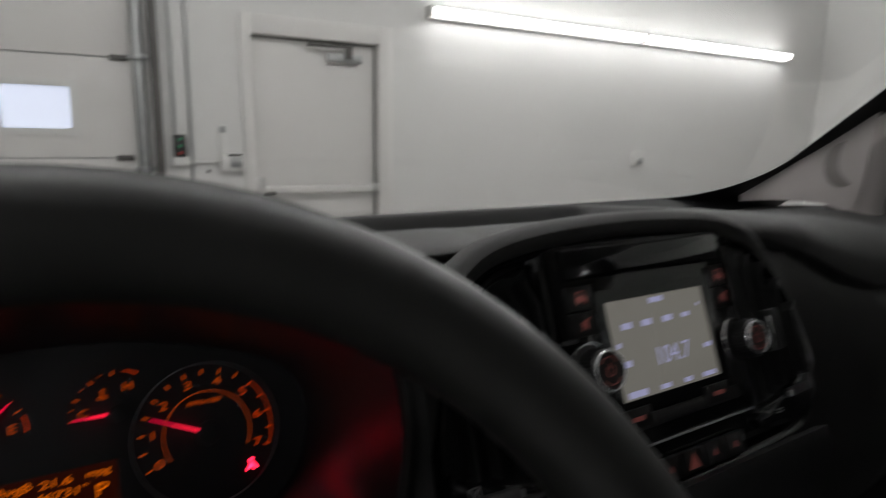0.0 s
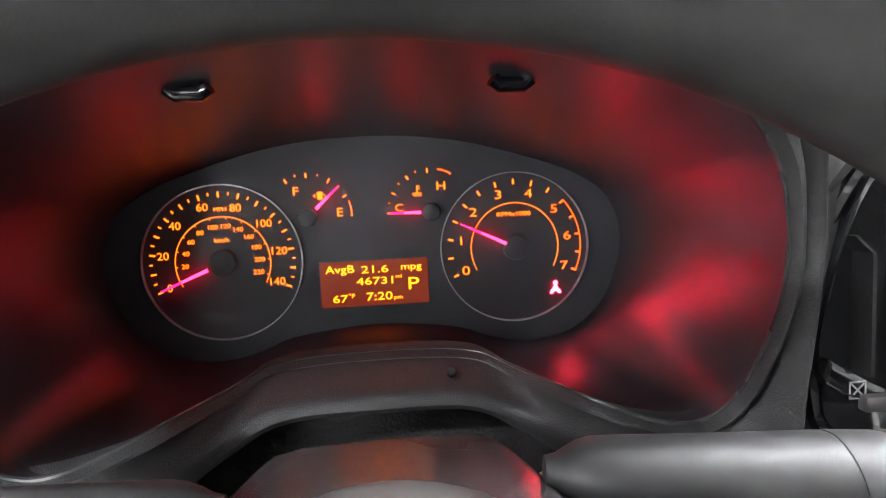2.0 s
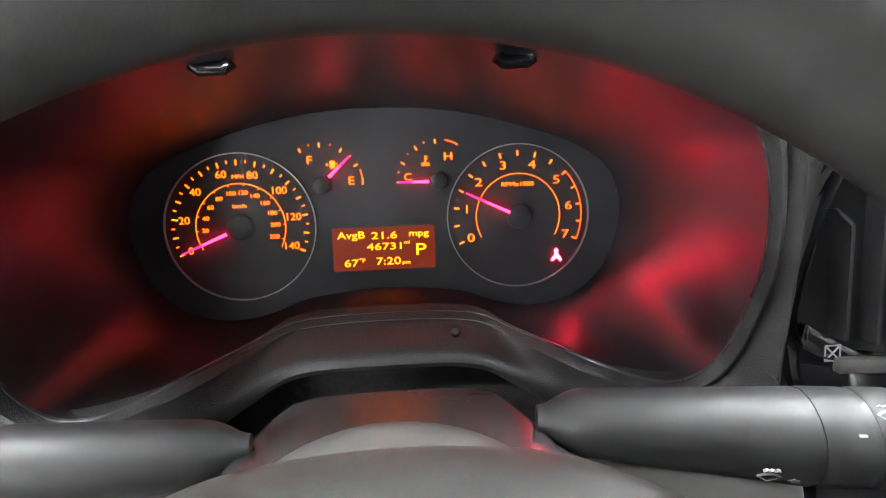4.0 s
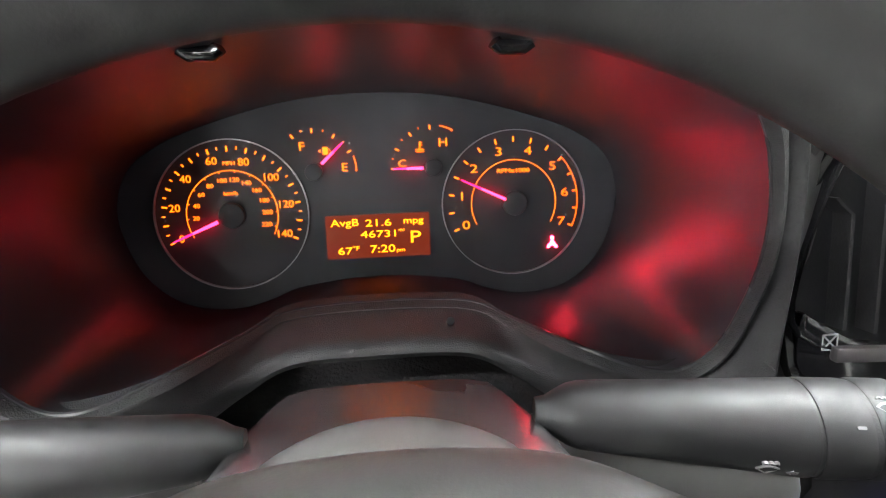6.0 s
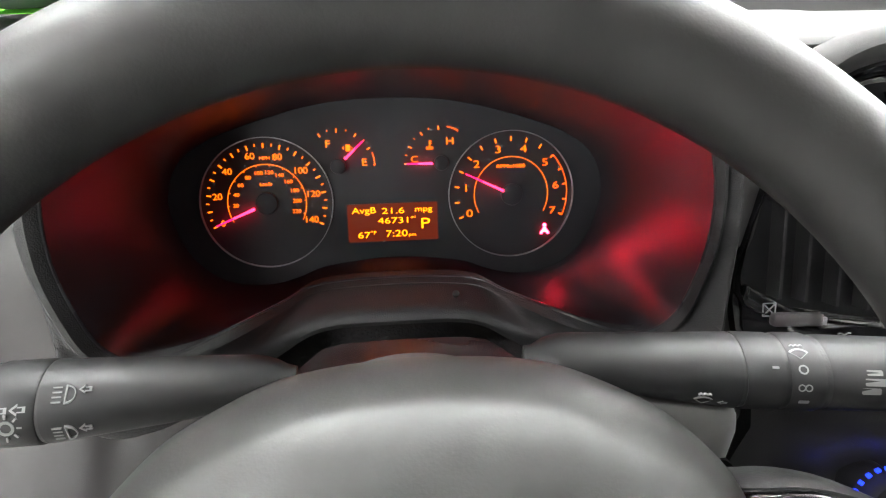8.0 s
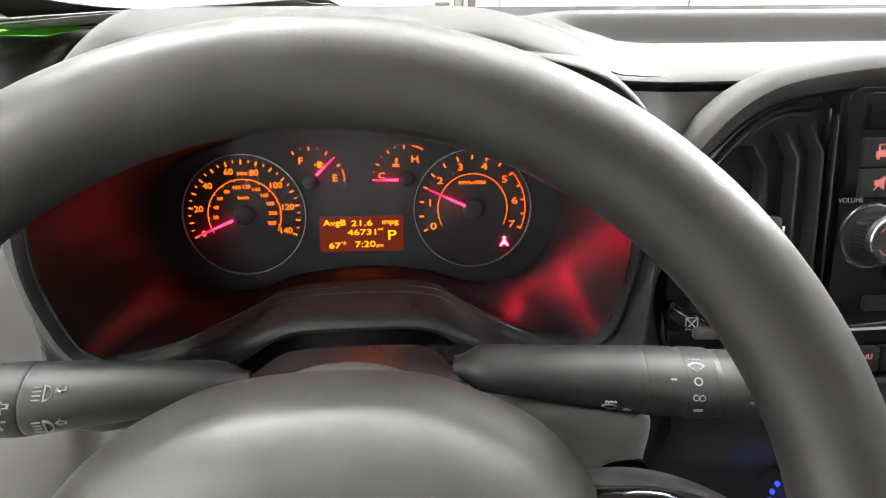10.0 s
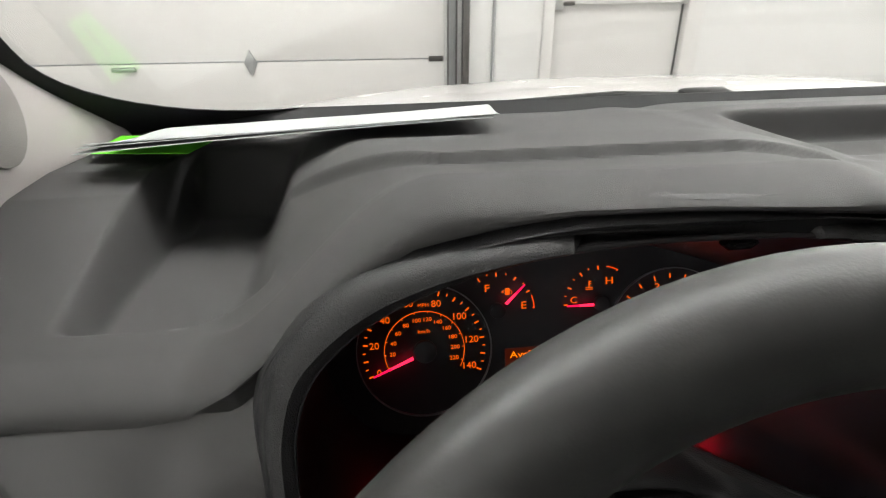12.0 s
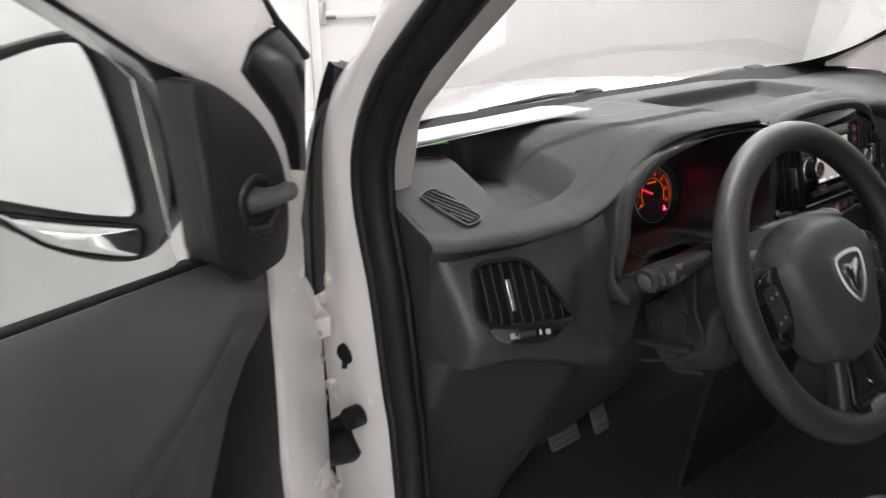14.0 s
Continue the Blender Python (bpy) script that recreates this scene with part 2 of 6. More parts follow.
def lettering(text, size, m, depth=0.0002, align="CENTER", stretch=1.0, thin=0.0):
    """A bmesh of letters in the built-in font, centred on the frame's origin."""
    cu = bpy.data.curves.new("letters", "FONT")
    cu.body, cu.size, cu.align_x, cu.align_y, cu.extrude, cu.resolution_u = text, size, align, "CENTER", depth, 3
    cu.offset = -thin * size
    ob = bpy.data.objects.new("letters", cu)
    scene.collection.objects.link(ob)
    me = bpy.data.meshes.new_from_object(ob.evaluated_get(bpy.context.evaluated_depsgraph_get()))
    bm = bmesh.new()
    bm.from_mesh(me)
    bpy.data.objects.remove(ob)
    bpy.data.curves.remove(cu)
    bpy.data.meshes.remove(me)
    bm.transform(m @ Matrix.Diagonal((stretch, 1, 1, 1)))
    return bm


def arc(cx, cy, r, a0, a1, n):
    return [(cx + r * math.cos(radians(a0 + (a1 - a0) * i / n)), cy + r * math.sin(radians(a0 + (a1 - a0) * i / n))) for i in range(n + 1)]


def arc_band(cx, cy, r0, r1, a0, a1, n, m, h0, h1):
    o = arc(cx, cy, r1, a0, a1, n)
    i = arc(cx, cy, r0, a0, a1, n)
    return prism(o + i[::-1], m, h0, h1)


def lerp_table(table, v):
    """Linear look-up in rows of (key, values...)."""
    if v <= table[0][0]:
        return table[0][1:]
    for a, b in zip(table, table[1:]):
        if v <= b[0]:
            t = (v - a[0]) / (b[0] - a[0])
            return tuple(p + (q - p) * t for p, q in zip(a[1:], b[1:]))
    return table[-1][1:]


def sstep(a, b, v):
    t = min(max((v - a) / (b - a), 0.0), 1.0)
    return t * t * (3 - 2 * t)


MID = 0.362   # the vehicle's middle line

# ---- garage ----
WALLY, WPSI = 4.03, radians(-2.3)
GW = Matrix.Translation((0, WALLY, 0)) @ Matrix.Rotation(WPSI, 4, "Z") @ Matrix(((1, 0, 0, 0), (0, 0, -1, 0), (0, 1, 0, 0), (0, 0, 0, 1)))
# in GW: x along the wall, y up, z out of the wall towards the van

solo("floor", box((2.2, -1.6, -0.1), (14.5, 12.5, 0.2)), M_CONC, "grey smooth concrete garage floor", "floor", "structure")
solo("ceiling", box((2.2, -1.6, 3.75), (14.5, 12.5, 0.2)), M_CEIL, "white painted garage ceiling", "ceiling", "structure")
# front wall with openings for the overhead door and the steel door
OH0, OH1, OHT = -3.05, 0.44, 3.07
D0, D1, DT = 1.159, 2.16, 2.14
front = merge(
    prism([(-4.2, 0), (OH0, 0), (OH0, 3.7), (-4.2, 3.7)], GW, -0.2, 0),
    prism([(OH0, OHT), (OH1, OHT), (OH1, 3.7), (OH0, 3.7)], GW, -0.2, 0),
    prism([(OH1, 0), (D0, 0), (D0, 3.7), (OH1, 3.7)], GW, -0.2, 0),
    prism([(D0, DT), (D1, DT), (D1, 3.7), (D0, 3.7)], GW, -0.2, 0),
    prism([(D1, 0), (8.0, 0), (8.0, 3.7), (D1, 3.7)], GW, -0.2, 0))
bmesh.ops.remove_doubles(front, verts=front.verts, dist=1e-5)
solo("wall_front", front, M_WALL, "off-white painted smooth garage wall", "wall", "structure")
solo("wall_right", box((8.05, -1.7, 1.85), (0.2, 11.3, 3.7)), M_WALL, "off-white painted garage side wall", "wall", "structure")
solo("wall_left", box((-4.0, -1.7, 1.85), (0.2, 12.2, 3.7)), M_WALL, "off-white painted garage side wall", "wall", "structure")
solo("wall_back", box((2.0, -7.6, 1.85), (12.4, 0.2, 3.7)), M_WALL, "off-white painted garage rear wall", "wall", "structure")

# overhead door of insulated sections
oh = thing("overhead_door", "white insulated sectional overhead garage door with a small window", "garage door", (GW @ Vector((-1.3, 0, -0.06))))
SECT = [0.0, 0.655, 1.27, 1.893, 2.52, 3.08]
for lo, hi in zip(SECT, SECT[1:]):
    if lo == 1.27:
        W0, W1, B0, B1 = -0.262, 0.103, 1.447, 1.707
        pan = merge(prism([(OH0, lo + 0.004), (W0, lo + 0.004), (W0, hi - 0.004), (OH0, hi - 0.004)], GW, -0.09, -0.05),
                    prism([(W1, lo + 0.004), (OH1, lo + 0.004), (OH1, hi - 0.004), (W1, hi - 0.004)], GW, -0.09, -0.05),
                    prism([(W0, lo + 0.004), (W1, lo + 0.004), (W1, B0), (W0, B0)], GW, -0.09, -0.05),
                    prism([(W0, B1), (W1, B1), (W1, hi - 0.004), (W0, hi - 0.004)], GW, -0.09, -0.05))
    else:
        pan = prism([(OH0, lo + 0.004), (OH1, lo + 0.004), (OH1, hi - 0.004), (OH0, hi - 0.004)], GW, -0.09, -0.05, 0.004)
    part("panel", pan, M_DOORPAINT, oh)
    if lo > 0:
        # strip added behind the joint to block sky light through the gap
        part("joint_light_stop", prism([(OH0, lo - 0.0045), (OH1, lo - 0.0045), (OH1, lo + 0.0045), (OH0, lo + 0.0045)], GW, -0.0935, -0.0905), M_GALV, oh)
win = part("window_frame", band(rrect(0.45, 0.34, 0.02), rrect(0.355, 0.25, 0.015), GW @ Matrix.Translation((-0.08, 1.577, 0)), -0.055, -0.038), M_PLASTICW, oh)
part("pane", prism(rrect(0.36, 0.255, 0.01), GW @ Matrix.Translation((-0.08, 1.577, 0)), -0.075, -0.068), M_SKYPANE, win, "frosted pane with daylight behind it")
for z in SECT[1:5]:
    part("hinge_bracket", box((0, 0, 0), (0.10, 0.035, 0.02), 0.004, GW @ Matrix.Translation((OH1 - 0.06, z, -0.04))), M_BROWN, oh, "dark steel roller bracket")
part("lock_plate", prism([(-0.045, 0), (0, -0.09), (0.045, 0), (0, 0.09)], GW @ Matrix.Translation((-0.90, 0.648, 0)), -0.05, -0.03, 0.004), M_GALV, oh, "grey diamond shaped lock plate")
part("grab_handle", box((0, 0, 0), (0.16, 0.03, 0.03), 0.008, GW @ Matrix.Translation((-1.75, 0.62, -0.035))), M_GALV, oh)

track = thing("door_track", "galvanised steel vertical track beside the overhead door", "door track", GW @ Vector((0.50, 0, 0)))
part("angle_iron", box((0, 0, 0), (0.045, 3.0, 0.09), 0.004, GW @ Matrix.Translation((0.578, 1.5, 0.045))), M_BROWN, track, "weathered brown steel angle")
part("rail", box((0, 0, 0), (0.055, 3.0, 0.006), 0.001, GW @ Matrix.Translation((0.488, 1.5, 0.01))), M_GALV, track)
for x in (0.458, 0.517):
    part("rail_flange", box((0, 0, 0), (0.007, 3.0, 0.05), 0.001, GW @ Matrix.Translation((x, 1.5, 0.03))), M_BROWN, track)
for z in (0.45, 1.2, 1.9, 2.6):
    part("clip", box((0, 0, 0), (0.12, 0.03, 0.015), 0.003, GW @ Matrix.Translation((0.49, z, 0.02))), M_GALV, track)

# steel door in a steel frame
sd = thing("door_1", "white painted steel exit door with a panic bar, closed", "door", GW @ Vector((1.7, 0, 0)), kind="structure")
part("door_leaf", prism([(D0 + 0.03, 0.01), (D1 - 0.03, 0.01), (D1 - 0.03, DT - 0.035), (D0 + 0.03, DT - 0.035)], GW, -0.10, -0.055, 0.003), M_DOORPAINT, sd)
part("door_frame", merge(
    prism([(D0 - 0.045, 0), (D0 + 0.03, 0), (D0 + 0.03, DT + 0.10), (D0 - 0.045, DT + 0.10)], GW, -0.12, 0.030, 0.004),
    prism([(D1 - 0.03, 0), (D1 + 0.085, 0), (D1 + 0.085, DT + 0.10), (D1 - 0.03, DT + 0.10)], GW, -0.12, 0.0305, 0.004),
    prism([(D0 + 0.03, DT - 0.03), (D1 - 0.03, DT - 0.03), (D1 - 0.03, DT + 0.10), (D0 + 0.03, DT + 0.10)], GW, -0.12, 0.030, 0.004)), M_DOORPAINT, sd)
# dark strips stand in for the shadow lines round the recessed leaf
part("reveal_shade", merge(
    prism([(D0 + 0.030, 0.02), (D0 + 0.042, 0.02), (D0 + 0.042, DT - 0.043), (D0 + 0.030, DT - 0.043)], GW, -0.056, -0.050),
    prism([(D1 - 0.044, 0.02), (D1 - 0.030, 0.02), (D1 - 0.030, DT - 0.043), (D1 - 0.044, DT - 0.043)], GW, -0.056, -0.050),
    prism([(D0 + 0.030, DT - 0.043), (D1 - 0.030, DT - 0.043), (D1 - 0.030, DT - 0.030), (D0 + 0.030, DT - 0.030)], GW, -0.056, -0.050)), M_BROWN, sd, "dark strips as the shadow lines round the leaf")
part("panic_bar", box((0, 0, 0), (0.90, 0.055, 0.05), 0.012, GW @ Matrix.Translation((1.68, 1.038, 0.0))), M_DOORPAINT, sd, "white push bar across the door")
part("latch_case", box((0, 0, 0), (0.075, 0.16, 0.07), 0.01, GW @ Matrix.Translation((1.215, 1.05, -0.01))), M_STEEL, sd, "silver latch case")
part("latch_lever", box((0, 0, 0), (0.09, 0.04, 0.04), 0.008, GW @ Matrix.Translation((1.285, 1.02, 0.005))), M_BROWN, sd)
part("bar_end", box((0, 0, 0), (0.05, 0.07, 0.055), 0.01, GW @ Matrix.Translation((2.10, 1.038, 0.0))), M_STEEL, sd)
cl = part("closer_body", box((0, 0, 0), (0.27, 0.06, 0.05), 0.012, GW @ Matrix.Translation((1.875, 1.995, -0.025))), M_GALV, sd, "grey door closer")
part("closer_arm", merge(box((0, 0, 0), (0.34, 0.02, 0.03), 0.004, GW @ Matrix.Translation((1.755, 2.07, 0.01))), box((0, 0, 0), (0.05, 0.09, 0.03), 0.004, GW @ Matrix.Translation((1.895, 2.035, 0.01)))), M_BROWN, cl)

# small wall fittings
for x in (0.675, 0.775):
    solo("conduit", sweep([GW @ Vector((x, z, 0.02)) for z in ((0.35, 1.15, 3.3) if x > 0.7 else (1.43, 2.2, 3.3))], ring(10, 0.011), up=(1, 0, 0)), M_GALV, "grey steel conduit on the wall", "conduit", group="conduits")
solo("conduit", sweep([GW @ Vector((x, 1.243, 0.02)) for x in (0.74, 0.86, 0.96)], ring(10, 0.009)), M_PLASTICW, "white plastic cable duct between wall boxes", "conduit", group="conduits")
bs = thing("push_button_station", "black three button door opener station", "wall switch", GW @ Vector((0.700, 1.349, 0)))
part("case", box((0, 0, 0), (0.075, 0.15, 0.05), 0.006, GW @ Matrix.Translation((0.700, 1.349, 0.025))), M_BTN, bs)
for z, m in ((1.394, M_GREENB), (1.349, M_GREENB), (1.304, M_REDB)):
    part("button", prism(ring(14, 0.011), GW @ Matrix.Translation((0.700, z, 0)), 0.05, 0.06, 0.002), m, bs)
solo("junction_box", box((0, 0, 0), (0.11, 0.06, 0.05), 0.006, GW @ Matrix.Translation((0.705, 1.249, 0.025))), M_PLASTICW, "grey white wall junction box", "junction box")
rd = thing("card_reader", "white wall terminal with a dark slot and grey panel", "wall terminal", GW @ Vector((1.025, 1.235, 0)))
part("case", box((0, 0, 0), (0.155, 0.12, 0.06), 0.008, GW @ Matrix.Translation((1.027, 1.243, 0.03))), M_PLASTICW, rd)
part("slot", box((0, 0, 0), (0.085, 0.014, 0.004), 0.001, GW @ Matrix.Translation((1.045, 1.291, 0.062))), M_BTN, rd)
part("face_plate", box((0, 0, 0), (0.08, 0.065, 0.004), 0.001, GW @ Matrix.Translation((1.05, 1.243, 0.062))), M_GALV, rd)
part("back_plate", box((0, 0, 0), (0.055, 0.20, 0.02), 0.004, GW @ Matrix.Translation((0.975, 1.393, 0.01))), M_PLASTICW, rd)
part("sensor", box((0, 0, 0), (0.04, 0.045, 0.03), 0.004, GW @ Matrix.Translation((0.975, 1.463, 0.015))), M_GALV, rd)
solo("wall_plug", prism(ring(12, 0.012), GW @ Matrix.Translation((0.875, 1.18, 0)), 0, 0.02, 0.003), M_BROWN, "small brown round wall fitting", "wall fitting")
ol = thing("wall_outlet", "white wall outlet with a dark round socket", "outlet", GW @ Vector((4.95, 1.23, 0)))
part("plate", box((0, 0, 0), (0.14, 0.16, 0.03), 0.008, GW @ Matrix.Translation((4.95, 1.25, 0.015))), M_PLASTICW, ol)
part("socket", prism(ring(16, 0.035), GW @ Matrix.Translation((4.965, 1.23, 0)), 0.03, 0.045, 0.004), M_GALV, ol)


def strip_light(name, m, length, label, group):
    """A bare tube in a white channel; the frame's x runs along it, z away from its support."""
    t = thing(name, label, "light fixture", m.translation, group=group)
    part("channel", box((0, 0, 0.025), (length, 0.09, 0.05), 0.006, m), M_PLASTICW, t)
    part("tube", sweep([m @ Vector((x, 0, 0.075)) for x in (-length / 2 + 0.02, 0, length / 2 - 0.02)], ring(14, 0.032), up=m.to_3x3() @ Vector((0, 0, 1))), M_TUBE, t, "glowing white fluorescent tube")
    for s in (-1, 1):
        part("end_cap", box((s * (length / 2 - 0.01), 0, 0.06), (0.03, 0.08, 0.09), 0.008, m), M_PLASTICW, t)
    return t


for c in (3.70, 6.03):
    strip_light("wall_light", GW @ Matrix.Translation((c, 2.392, 0)), 2.33, "long glowing white fluorescent strip light on the wall", "wall strip lights")
# unseen strips on the left and rear walls, added for more light
WL = Matrix.Translation((-3.9, 0, 2.34)) @ Matrix(((0, 0, 1, 0), (1, 0, 0, 0), (0, 1, 0, 0), (0, 0, 0, 1)))
WB = Matrix.Translation((0, -7.5, 2.34)) @ Matrix(((-1, 0, 0, 0), (0, 0, 1, 0), (0, 1, 0, 0), (0, 0, 0, 1)))
for base, cs in ((WL, (-5.2,)), (WB, (-3.4, -0.96, 2.0))):
    for c in cs:
        strip_light("wall_light", base @ Matrix.Translation((c, 0, 0)), 2.42, "long glowing white fluorescent strip light on the wall", "wall strip lights")
DN = Matrix(((1, 0, 0, 0), (0, -1, 0, 0), (0, 0, -1, 0), (0, 0, 0, 1)))
# unseen strips added for overall light; the front pair follows the hub's highlight
for x, y in ((-1.0, 1.05), (1.6, 1.05), (-2.6, -1.6), (4.3, 1.05), (0.4, -4.4)):
    strip_light("unseen_ceiling_light", Matrix.Translation((x, y, 3.65)) @ DN, 2.42, "unseen fluorescent strip light added under the ceiling", "ceiling strip lights")

# ---- dashboard ----
# front lip of the soft pad: x, then y and z of the seam under it
LIP = [(-0.415, -0.088, 1.294), (-0.390, -0.101, 1.293), (-0.30, -0.112, 1.289), (-0.235, -0.114, 1.287), (-0.210, -0.118, 1.293), (-0.185, -0.131, 1.316),
       (-0.162, -0.136, 1.339), (-0.134, -0.136, 1.366), (-0.105, -0.140, 1.386), (-0.075, -0.144, 1.395), (-0.047, -0.148, 1.400), (0.0, -0.155, 1.403),
       (0.043, -0.160, 1.402), (0.070, -0.157, 1.398), (0.117, -0.138, 1.382), (0.15, -0.118, 1.368), (0.19, -0.094, 1.359), (0.27, -0.078, 1.354), (0.46, -0.078, 1.352),
       (0.56, -0.105, 1.346), (0.61, -0.115, 1.330), (0.68, -0.119, 1.302), (0.75, -0.120, 1.284), (0.90, -0.118, 1.272), (1.139, -0.080, 1.264)]


def pad_back(x):
    return 0.325 - 0.10 * ((x - MID) / 0.73) ** 2


def pad_height(x, y):
    r = sstep(0.06, 0.21, x)
    top = (1 - r) * min(1.3840 - 0.215 * y, 1.403 - 0.06 * y) + r * (min(1.3675 - 0.08 * y, 1.3690) - 0.16 * max(0.0, y - 0.16))
    top -= 0.09 * max(0.0, x - 0.55)
    wing = 1.322 + 0.2 * min(y, 0.06) - 0.10 * max(0, y - 0.11)
    left, width = -0.225 + 0.02 * sstep(-0.05, 0.08, y), 0.135 - 0.045 * sstep(-0.08, 0.06, y)
    w = sstep(left, left + width, x)
    wr = 1 - sstep(0.80, 1.1, x) * 0.9
    z = wing + (top - wing) * w * wr
    # open tray on the driver's side
    xl = -0.288 + 0.07 * (y + 0.06)
    d = sstep(xl - 0.003, xl + 0.018, x) * (1 - sstep(-0.205, -0.168, x)) * sstep(-0.067, -0.056, y) * (1 - sstep(0.130, 0.185, y))
    floor = 1.2920 - 0.012 * sstep(0.05, 0.11, y)
    z = z + (min(z, floor) - z) * d
    # rolled front edge ends in a low ridge
    yr = lerp_table(LIP, x)[0]
    z -= 0.0035 * sstep(yr + 0.040, yr + 0.047, y) * sstep(-0.215, -0.17, x) * (1 - sstep(0.12, 0.19, x))
    # open tray over the centre stack
    near = sstep(-0.030, -0.012, y)
    far = 1 - sstep(0.120, 0.138, y)
    edge = 0.176 - 0.010 * sstep(0.02, -0.03, y)
    d2 = sstep(edge - 0.008, edge + 0.024, x) * (1 - sstep(0.54, 0.575, x)) * near * far
    step = 0.006 + 0.022 * sstep(0.006, 0.022, y)
    # low step between the brow over the dials and the flat top
    yc = -0.064 + 1.82 * max(0.0, -0.085 - x) ** 1.25 + 0.01 * sstep(0.08, 0.14, x)
    rise = sstep(yc - 0.003, yc + 0.004, y) * sstep(-0.20, -0.150, x) * (1 - sstep(0.12, 0.16, x))
    return z - step * d2 - 0.003 * w + 0.0060 * rise - 0.004 * sstep(0.01, 0.05, y) * (1 - r) * w



xs = np.unique(np.concatenate([np.linspace(-0.415, -0.17, 150), np.linspace(-0.17, -0.05, 70), np.linspace(-0.05, 0.70, 200), np.linspace(0.70, 1.139, 40)]))
cols = []
for x in xs:
    yl, zl = lerp_table(LIP, x)
    e = sstep(-0.415, -0.375, x)
    col = []
    reach = 0.030 + 0.026 * sstep(0.07, 0.19, x) * (1 - sstep(0.50, 0.62, x)) + 0.055 * sstep(0.57, 0.72, x)
    zt = pad_height(x, yl + reach)
    for i in range(9):
        f = radians(90 * i / 8)
        col.append((x, yl - 0.004 * math.sin(2 * f) + reach * (1 - math.cos(f)), zl + (zt - zl) * math.sin(f)))
    yb = pad_back(x)
    for i in range(1, 171):
        y = yl + reach + (yb - yl - reach) * i / 170
        col.append((x, y, pad_height(x, y)))
    col.append((x, yb + 0.004, pad_height(x, yb) - 0.03))
    cols.append(col)
dash = thing("dashboard", "dark grey grained plastic dashboard with a moulded hood and open trays", "dashboard", (MID, 0.1, 0.85))
part("upper_pad", thick(loft(cols, closed=False), 0.004), M_PAD, dash)

# dark seam between pad and fascia
part("seam_strip", thick(loft([[(x, lerp_table(LIP, x)[0] + 0.006, lerp_table(LIP, x)[1] + 0.004) for x in xs], [(x, lerp_table(LIP, x)[0] + 0.012, lerp_table(LIP, x)[1] - 0.014) for x in xs]], closed=False), 0.003), M_DARK, dash)

# driver's end of the fascia
FPROF = [(0.55, 0.10), (0.70, 0.055), (0.85, -0.005), (1.0, -0.055), (1.10, -0.092), (1.132, -0.104), (1.144, -0.116), (1.152, -0.142), (1.168, -0.158), (1.206, -0.157), (1.240, -0.133), (1.268, -0.104), (1.291, -0.082)]
FPATH = [(-0.411, 0.16), (-0.4125, 0.11), (-0.412, 0.06), (-0.407, 0.026), (-0.395, 0.007), (-0.37, 0.0), (-0.33, -0.008), (-0.29, -0.016), (-0.25, -0.024), (-0.21, -0.032), (-0.185, -0.030), (-0.165, -0.024), (-0.14, -0.014), (-0.112, 0.002), (-0.085, 0.02)]
rows = []
for z, y0 in [(p.x, p.y) for p in spline([(a, b, 0) for a, b in FPROF], 4)]:
    row = []
    for p in spline([(a, b, 0) for a, b in FPATH], 4):
        y = y0 + p.y
        # upright beside the dials
        y += (-0.150 + 0.17 * (z - 1.17) + 0.016 * sstep(1.245, 1.285, z) - y) * sstep(-0.290, -0.215, p.x) * sstep(1.172, 1.200, z)
        up = (lerp_table(LIP, p.x)[1] - 1.287) * sstep(1.19, 1.285, z) * sstep(-0.25, -0.21, p.x) * (1 - sstep(-0.172, -0.160, p.x))
        cut = max(0.0, z - 1.184) * sstep(-0.172, -0.158, p.x)
        low = 0.060 * sstep(-0.34, -0.16, p.x) * (1 - sstep(1.150, 1.215, z))
        row.append((p.x, y, z + up - cut - low))
    rows.append(row)
part("end_fascia", thick(loft(rows, closed=False), 0.004), M_FASCIA, dash)

# dark block added inside so gaps between panels show no bright outside
part("hidden_backing", box((MID - 0.03, 0.165, 1.02), (1.42, 0.11, 0.46)), M_DARK, dash)

# closed end of the pad
ye = np.linspace(-0.082, 0.205, 24)
part("pad_end", thick(loft([[(-0.4125, y + 0.002, 1.20) for y in ye], [(-0.4135, y, 1.26) for y in ye], [(-0.4145, y, pad_height(-0.412, y) - 0.004) for y in ye], [(-0.409, y, pad_height(-0.412, y) + 0.0005) for y in ye]], closed=False), 0.003), M_FASCIA, dash)
# knee panel under the column
kp = [[(x, y - 0.03 * math.cos((x) * 6), z) for x in np.linspace(-0.215, 0.20, 28)] for z, y in ((1.176, -0.048), (1.15, -0.060), (1.10, -0.07), (1.0, -0.055), (0.88, 0.0), (0.72, 0.07), (0.6, 0.14))]
part("knee_panel", thick(loft(kp, closed=False), 0.004), M_CARPET, dash)
# passenger side fascia
pf = [[(x, y + 0.05 * sstep(0.85, 1.139, x), z) for x in np.linspace(0.50, 1.139, 30)] for z, y in ((1.36, -0.085), (1.33, -0.105), (1.26, -0.13), (1.15, -0.14), (1.0, -0.10), (0.8, 0.02), (0.6, 0.12))]
part("passenger_fascia", thick(loft([[(x, y, min(z, lerp_table(LIP, x)[1])) for x, y, z in r] for r in pf], closed=False), 0.004), M_FASCIA, dash)

# fascia between the dial hood and the centre stack
fi = []
